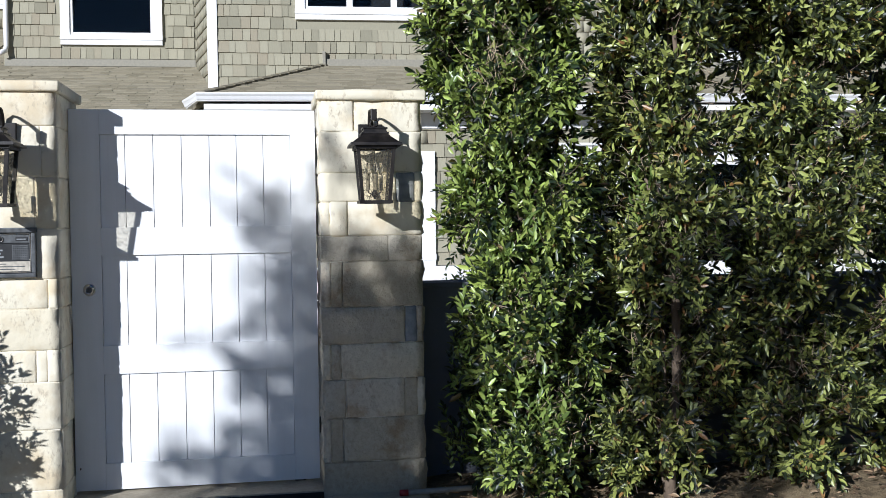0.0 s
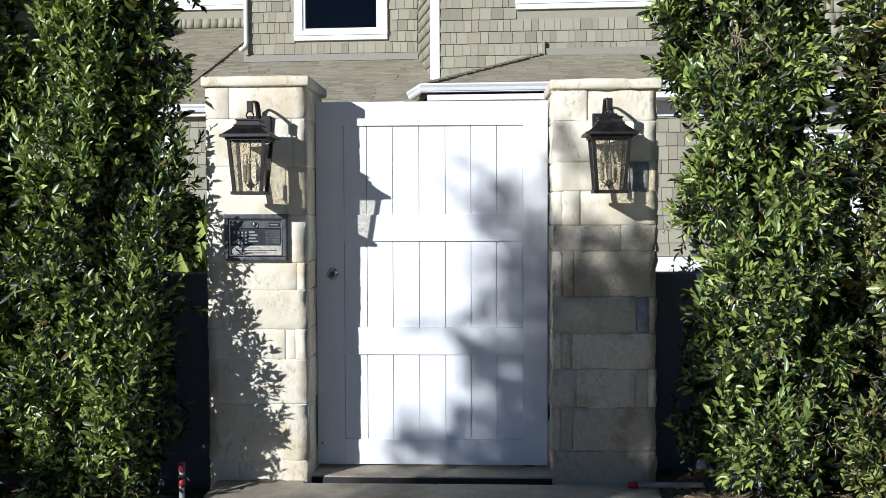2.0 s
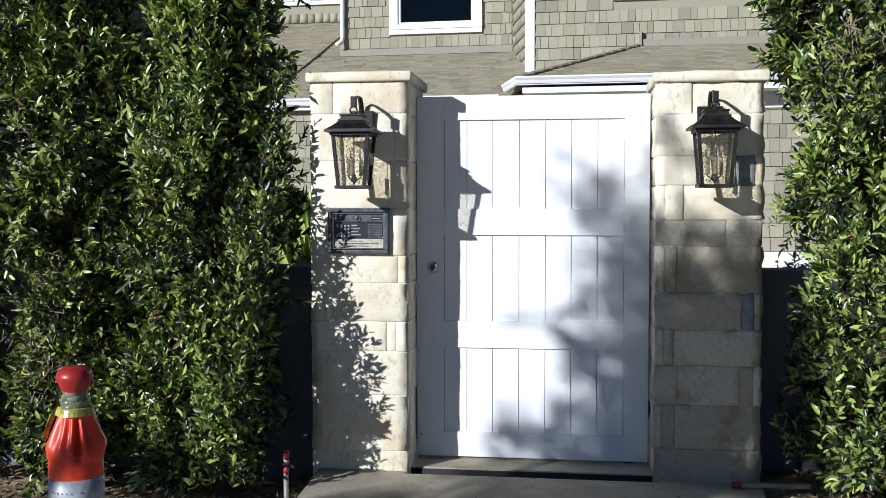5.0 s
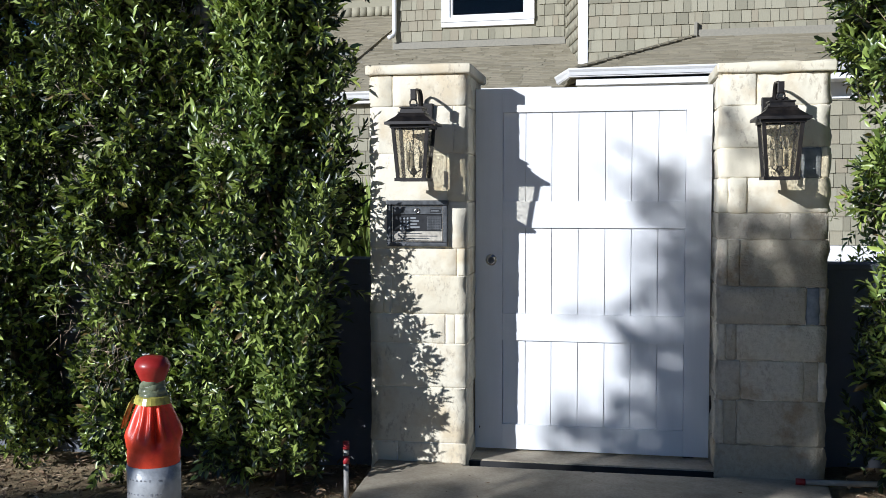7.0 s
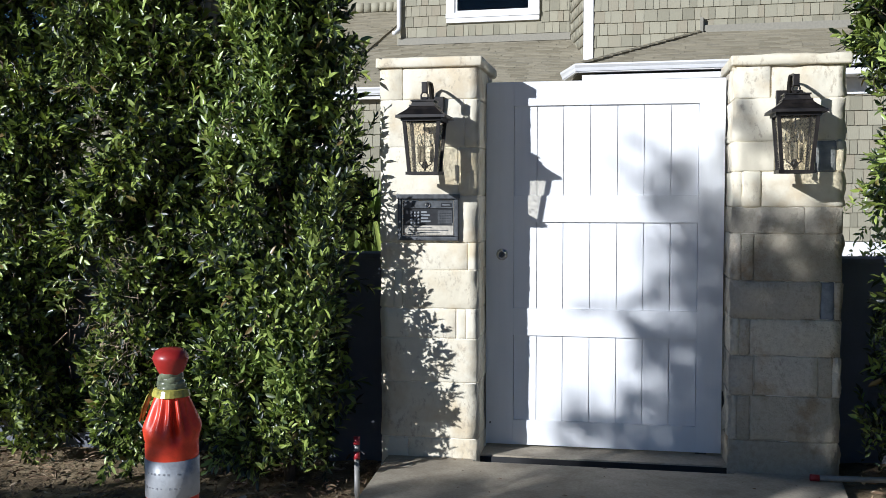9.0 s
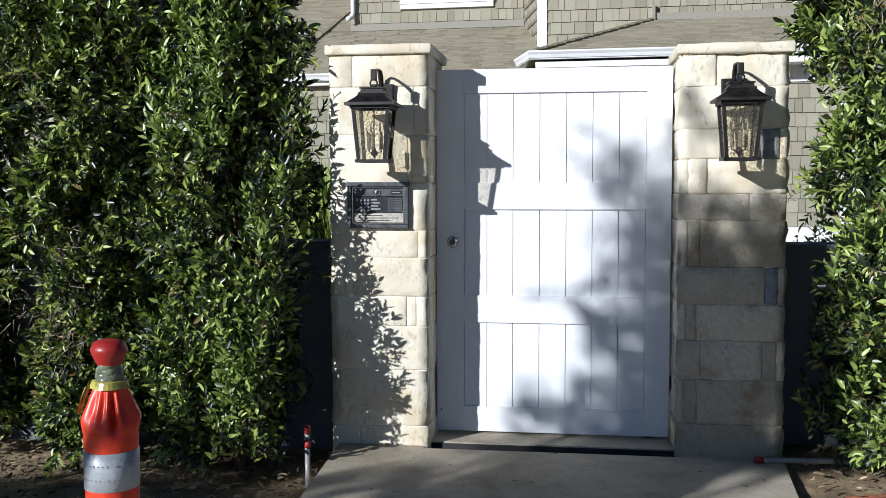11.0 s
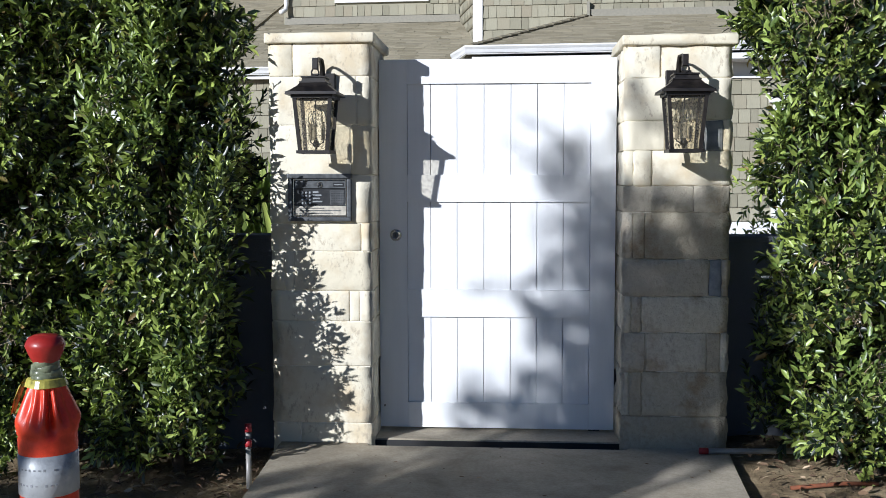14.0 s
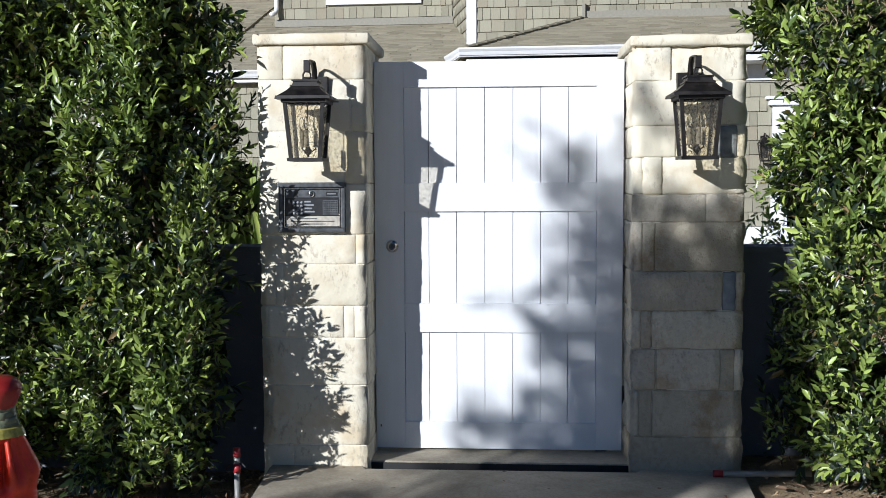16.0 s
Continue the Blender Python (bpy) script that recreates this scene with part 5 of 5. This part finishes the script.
def street_tree():
    """Its leaf masses are set by where their shade falls on the gate's plane: x, z, half-width, half-height, sprays."""
    root = thing("street_tree", "broad-crowned street tree that shades the gate", "tree", (-4.3, -6.6, SOIL_Z - 0.02))
    away = Vector((-0.85, -1.0, 0.48))
    masses = [(0.51, 1.25, 0.14, 0.07, 26), (0.28, 1.49, 0.02, 0.08, 4), (0.18, 1.40, 0.04, 0.03, 5), (0.28, 1.33, 0.07, 0.02, 4), (0.42, 1.42, 0.04, 0.05, 7), (0.60, 1.48, 0.03, 0.04, 5),
              (0.44, 1.08, 0.07, 0.11, 14), (0.61, 0.92, 0.10, 0.33, 90), (0.20, 1.02, 0.03, 0.03, 3), (0.34, 0.92, 0.08, 0.04, 5), (0.36, 0.82, 0.11, 0.05, 9), (0.07, 0.82, 0.03, 0.03, 2), (0.18, 0.68, 0.05, 0.04, 9),
              (0.40, 0.63, 0.17, 0.08, 40), (0.38, 0.36, 0.11, 0.15, 46), (0.58, 0.34, 0.09, 0.25, 56), (0.07, 0.33, 0.05, 0.05, 9), (-0.08, 0.21, 0.07, 0.05, 14), (0.30, 0.11, 0.32, 0.06, 52), (-0.21, 0.09, 0.05, 0.03, 4),
              (1.05, 0.48, 0.37, 0.50, 620), (0.90, 1.12, 0.08, 0.07, 14), (0.86, 1.50, 0.03, 0.08, 6), (1.18, 1.10, 0.09, 0.05, 10), (1.52, 0.30, 0.26, 0.40, 230), (1.18, -0.08, 0.26, 0.09, 80),
              (0.50, -0.10, 0.48, 0.12, 220), (0.14, -0.36, 0.40, 0.10, 80), (0.78, -0.31, 0.36, 0.11, 120), (0.90, -0.62, 0.50, 0.10, 130), (2.4, -1.0, 0.40, 0.22, 120),
              (-1.34, -0.55, 1.10, 0.17, 600), (-1.20, -0.23, 0.36, 0.15, 120), (3.15, 0.45, 0.60, 0.65, 300)]
    bm = bm_new()
    add_tube(bm, [(-4.3, -6.6, SOIL_Z - 0.1), (-4.27, -6.6, 0.8), (-4.33, -6.58, 1.7), (-4.35, -6.6, 2.3), (-4.3, -6.6, 2.9)], [0.13, 0.10, 0.085, 0.06, 0.02], 10)
    part("trunk", bm, BARK, root, "", True)
    local = np.random.default_rng(5)
    origins = []
    for gx, gz, rx, rz, count in masses:
        c = Vector((gx, 0, gz)) + away * 6.6
        s = Vector((-4.33, -6.6, 2.0))
        bm = bm_new()
        add_tube(bm, [s, s.lerp(c, 0.5) + Vector((0, 0, 0.12)), c], [0.035, 0.022, 0.006], 6)
        part("limb", bm, BARK, root, "", True)
        a = local.uniform(0, 2 * math.pi, count)
        r = local.uniform(0, 1, count) ** 0.5 * (1 + 0.22 * np.sin(a * 5 + gx * 9))
        depth = 6.6 + local.normal(0, 0.32, count)
        p = np.stack([gx + rx * r * np.cos(a), np.zeros(count), gz + rz * r * np.sin(a)], 1)
        origins.append(p + depth[:, None] * np.array(away))
    p = np.concatenate(origins)
    n = len(p)
    v, f = sprays(p, local.normal(0, 0.7, (n, 3)) + np.array((0, 0, 0.3)), local.uniform(0.07, 0.17, n), 9, 0.075)
    crown = new("crown", from_arrays("crown", v, f, SHADE_LEAF))
    crown.parent = root
    crown.matrix_parent_inverse = inverse_of(root)
    tagged(crown, "open green crown", "", "", "stuff")


street_tree()

# ---------------------------------------------------------------- traffic delineator


def delineator():
    cx, cy = -0.839, -3.067
    root = thing("traffic_delineator", "worn orange traffic delineator post with grey reflective bands", "traffic post", (cx, cy, SLAB_Z))

    def dent(a, z):
        fold = 0.0
        if 0.868 < z < 0.955:
            up = math.sin(math.pi * (z - 0.868) / 0.087) ** 0.7
            for c, depth, sharp in ((5.28, 0.50, 70), (4.85, 0.30, 50), (5.72, 0.30, 60), (4.35, 0.22, 40), (6.1, 0.2, 40), (3.5, 0.2, 30), (2.4, 0.2, 30), (1.2, 0.2, 30)):
                fold -= depth * up * max(0, math.cos(a - c)) ** sharp
            fold += 0.12 * up * (max(0, math.cos(a - 5.05)) ** 80 + max(0, math.cos(a - 5.5)) ** 80)
        if 0.85 < z < 0.90:
            fold -= 0.26 * math.sin(math.pi * (z - 0.85) / 0.05) * max(0, math.cos(a - 5.30)) ** 40
        return 1 + fold

    bm = bm_new()
    rows = [(0.0, 0.15), (0.055, 0.15), (0.0555, 0.30), (0.0545, 0.33), (0.0545, 0.818), (0.0555, 0.826), (0.0555, 0.845), (0.0545, 0.850), (0.0570, 0.858), (0.0575, 0.864)]
    rows += [(0.0600, 0.871), (0.0618, 0.879), (0.0618, 0.886), (0.0595, 0.893)]
    rows += [(0.0595 - 0.0255 * k / 8, 0.893 + 0.0072 * k) for k in range(1, 9)]
    rows += [(0.0280, 0.956), (0.0245, 0.962), (0.0240, 0.985), (0.0, 0.986)]
    add_lathe(bm, rows, (cx, cy, 0), 96, dent)
    part("post", bm, VINYL, root, "dented orange plastic post", True)
    bm = bm_new()
    add_lathe(bm, [(0.0, 0.970), (0.0235, 0.970), (0.0225, 0.992), (0.0275, 1.000), (0.0345, 1.012), (0.0395, 1.025), (0.0385, 1.031), (0.0330, 1.041), (0.0230, 1.046), (0.0, 1.0475)], (cx, cy, 0.0), 40, lambda a, z: 1 + 0.05 * math.cos(2 * (a - 5.2)) * (1 if z > 1.0 else 0))
    part("knob", bm, RED_VINYL, root, "faded red rounded handle knob", True)
    band = None
    for z0, z1 in ((0.737, 0.818), (0.55, 0.63), (0.36, 0.44)):
        bm = bm_new()
        add_lathe(bm, [(0.054, z0), (0.0562, z0 + 0.001), (0.0562, z1 - 0.001), (0.054, z1)], (cx, cy, 0), 48, lambda a, z: 1 + 0.004 * math.sin(a * 9 + z * 60))
        ring_band = part("reflective_band", bm, BAND, root, "scuffed grey reflective band", True)
        band = band or ring_band
    bm = bm_new()
    for row, z in ((0, 0.792), (1, 0.762)):
        for k in range(9):
            a = 4.0 + 0.17 * k + 0.05 * row
            if (k * 5 + row * 3) % 7 == 0:
                continue
            m = Matrix.Translation((cx, cy, z)) @ Matrix.Rotation(a, 4, "Z") @ Matrix.Translation((0.0562, 0, 0))
            bmesh.ops.create_cube(bm, size=1.0, matrix=m @ Matrix.Diagonal((0.0012, 0.0040, 0.0030 if k % 3 else 0.005, 1)))
    tagged(part("lettering_bar", bm, BAND_MARK, band), "rubbed-off grey marks", "", "", "stuff")
    # tape round the neck with a loose tail
    bm = bm_new()
    for k in range(4):
        z = 0.958 + 0.0085 * k
        add_lathe(bm, [(0.024, z), (0.0300 - 0.0016 * k, z + 0.002), (0.0290 - 0.0016 * k, z + 0.012), (0.024, z + 0.014)], (cx, cy, 0.0), 26, lambda a, zz: 1 + 0.05 * math.sin(a * 3 + k * 2.2) + 0.03 * math.sin(a * 7 + k))
    part("neck_tape", bm, CLEAR, root, "crumpled greenish tape round the neck", True)
    bm = bm_new()
    add_lathe(bm, [(0.034, 0.945), (0.0395, 0.947), (0.0345, 0.961), (0.028, 0.964)], (cx, cy, 0.0), 26, lambda a, zz: 1 + 0.06 * math.sin(a * 4 + 1))
    tail = [(-0.036, -0.014, 0.962), (-0.046, -0.018, 0.940), (-0.055, -0.020, 0.918), (-0.062, -0.018, 0.892)]
    ring = []
    for x, y, z in tail:
        ring.append((bm.verts.new((cx + x, cy + y - 0.006, z)), bm.verts.new((cx + x - 0.002, cy + y + 0.012, z + 0.003))))
    for a, b in zip(ring, ring[1:]):
        bm.faces.new((a[0], a[1], b[1], b[0]))
    part("warning_tape", bm, TAPE, root, "faded yellow warning tape")
    bm = bm_new()
    prism(bm, [(cx + 0.17 * math.cos(a), cy + 0.17 * math.sin(a)) for a in np.linspace(0.39, 0.39 + 2 * math.pi, 9)[:-1]], SLAB_Z, 0.16)
    bmesh.ops.bevel(bm, geom=[e for e in bm.edges if all(v.co.z > 0.13 for v in e.verts)], offset=0.015, segments=2, affect="EDGES")
    part("base", bm, RUBBER_AND_GAP, root, "black rubber base")
    bm = bm_new()
    add_tube(bm, [(cx - 0.026, cy - 0.014, 0.962), (cx - 0.044, cy - 0.014, 0.944), (cx - 0.055, cy - 0.013, 0.918), (cx - 0.062, cy - 0.012, 0.893)], [0.005, 0.006, 0.006, 0.003], 6, 0.5)
    part("tape_tail", bm, TAPE, root, "loose yellow tape end", True)


delineator()

# pipes beside the path
root = thing("pipe_marker", "leaning white plastic pipe with a red painted top", "pipe", (-1.051, -0.72, SOIL_Z), "loose pipes")
bm = bm_new()
add_tube(bm, [(-1.106, -0.66, SOIL_Z - 0.04), (-1.114, -0.635, 0.15)], 0.0125, 12)
part("pipe", bm, PVC, root, "", True)
bm = bm_new()
add_tube(bm, [(-1.114, -0.635, 0.15), (-1.115, -0.629, 0.185)], 0.0155, 12)
part("red_band", bm, RED, root, "chipped red paint", True)
bm = bm_new()
add_tube(bm, [(-1.116, -0.625, 0.215), (-1.118, -0.620, 0.252)], 0.0155, 12)
part("red_top", bm, RED, root, "chipped red paint", True)
bm = bm_new()
add_tube(bm, [(-1.115, -0.629, 0.185), (-1.116, -0.625, 0.215)], 0.0135, 12)
part("coupling", bm, PVC, root, "", True)
bm = bm_new()
add_tube(bm, [(-1.131, -0.632, 0.188), (-1.091, -0.634, 0.186), (-1.076, -0.64, 0.176)], 0.004, 6)
part("wire", bm, BLACK, root)
root = thing("loose_pipe", "white plastic pipe with a red end lying on the path", "pipe", (1.082, -0.37, SLAB_Z), "loose pipes")
bm = bm_new()
add_tube(bm, [(0.967, -0.352, SLAB_Z + 0.016), (1.342, -0.372, SLAB_Z + 0.028)], 0.0135, 12)
part("pipe", bm, PVC, root, "", True)
bm = bm_new()
add_tube(bm, [(0.927, -0.350, SLAB_Z + 0.016), (0.968, -0.352, SLAB_Z + 0.016)], 0.0155, 12)
part("red_end", bm, RED, root, "red painted end", True)
root = thing("rusty_bar", "short rusty bar lying on the soil", "bar", (1.5, -0.75, SOIL_Z + 0.10))
bm = bm_new()
add_tube(bm, [(1.22, -0.80, SOIL_Z + 0.10 + 0.02), (1.45, -0.74, SOIL_Z + 0.10 + 0.025), (1.6, -0.72, SOIL_Z + 0.10 + 0.02)], 0.009, 7)
part("rod", bm, plain("rust", (0.17, 0.06, 0.025), 0.85, 0.1, 0.4), root, "", True)

# dry leaves and bark chips on the beds and the path
n = 7600
lx = np.concatenate([rng.uniform(-4.2, -1.08, int(n * 0.6)), rng.uniform(1.12, 3.6, int(n * 0.25))])
ly = rng.uniform(-1.6, 0.0, len(lx))
base = np.stack([lx, ly, SOIL_Z + 0.012 + 0.105 * (lx > 0) + rng.uniform(0, 0.03, len(lx))], 1)
way = rng.normal(0, 1, base.shape) * np.array((1, 1, 0.25))
v, f = leaves(base, way, np.array((0, 0, 1.0)) + rng.normal(0, 0.5, base.shape), 0.012 + 0.05 * rng.uniform(0, 1, len(base)) ** 2, 0.32)
tagged(new("leaf_litter", from_arrays("leaf_litter", v, f, LITTER)), "dry brown leaf litter and bark chips on the soil", "leaf litter", "", "stuff")
n = 46
base = np.stack([rng.uniform(-0.85, 1.0, n), rng.uniform(-1.3, -0.28, n), np.full(n, SLAB_Z + 0.004)], 1)
v, f = leaves(base, rng.normal(0, 1, base.shape) * np.array((1, 1, 0.08)), np.array((0, 0, 1.0)) + rng.normal(0, 0.2, base.shape), rng.uniform(0.008, 0.03, n), 0.36)
tagged(new("fallen_leaves", from_arrays("fallen_leaves", v, f, LITTER)), "a few dry crumbs of leaves on the path", "fallen leaves", "", "stuff")


def yard_plant(cx, cy, z, height, seed, blades, label, name, leaf=False):
    root = thing(name, label, "plant", (cx, cy, z))
    local = np.random.default_rng(seed)
    p = np.stack([cx + local.normal(0, 0.16, blades), cy + local.normal(0, 0.12, blades), np.full(blades, z)], 1)
    if leaf:
        p[:, 2] = z + local.uniform(0.1, height, blades)
        v, f = sprays(p, local.normal(0, 0.6, (blades, 3)) + np.array((0, -0.2, 0.5)), local.uniform(0.1, 0.2, blades), 10, 0.06)
    else:
        way = local.normal(0, 0.22, (blades, 3)) + np.array((0, 0, 1.0))
        v, f = leaves(p, way, local.normal(0, 1, (blades, 3)), height * local.uniform(0.5, 1.1, blades), 0.006)
    ob = new("foliage", from_arrays("foliage", v, f, YARD_LEAF))
    ob.parent = root
    ob.matrix_parent_inverse = Matrix.Translation(-Vector(root.location))
    tagged(ob, "", "", "", "stuff")
    bm = bm_new()
    add_tube(bm, [(cx, cy, -0.02), (cx, cy, z + 0.05)], 0.05, 8)
    part("crown_base", bm, BARK, root)
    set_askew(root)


yard_plant(-2.62, 4.5, 0.03, 1.45, 4, 600, "tall bright yellow-green grassy plant behind the wall", "grassy_plant")
yard_plant(1.72, 1.5, 0.03, 1.35, 6, 260, "small light green shrub behind the garden wall", "yard_shrub", True)
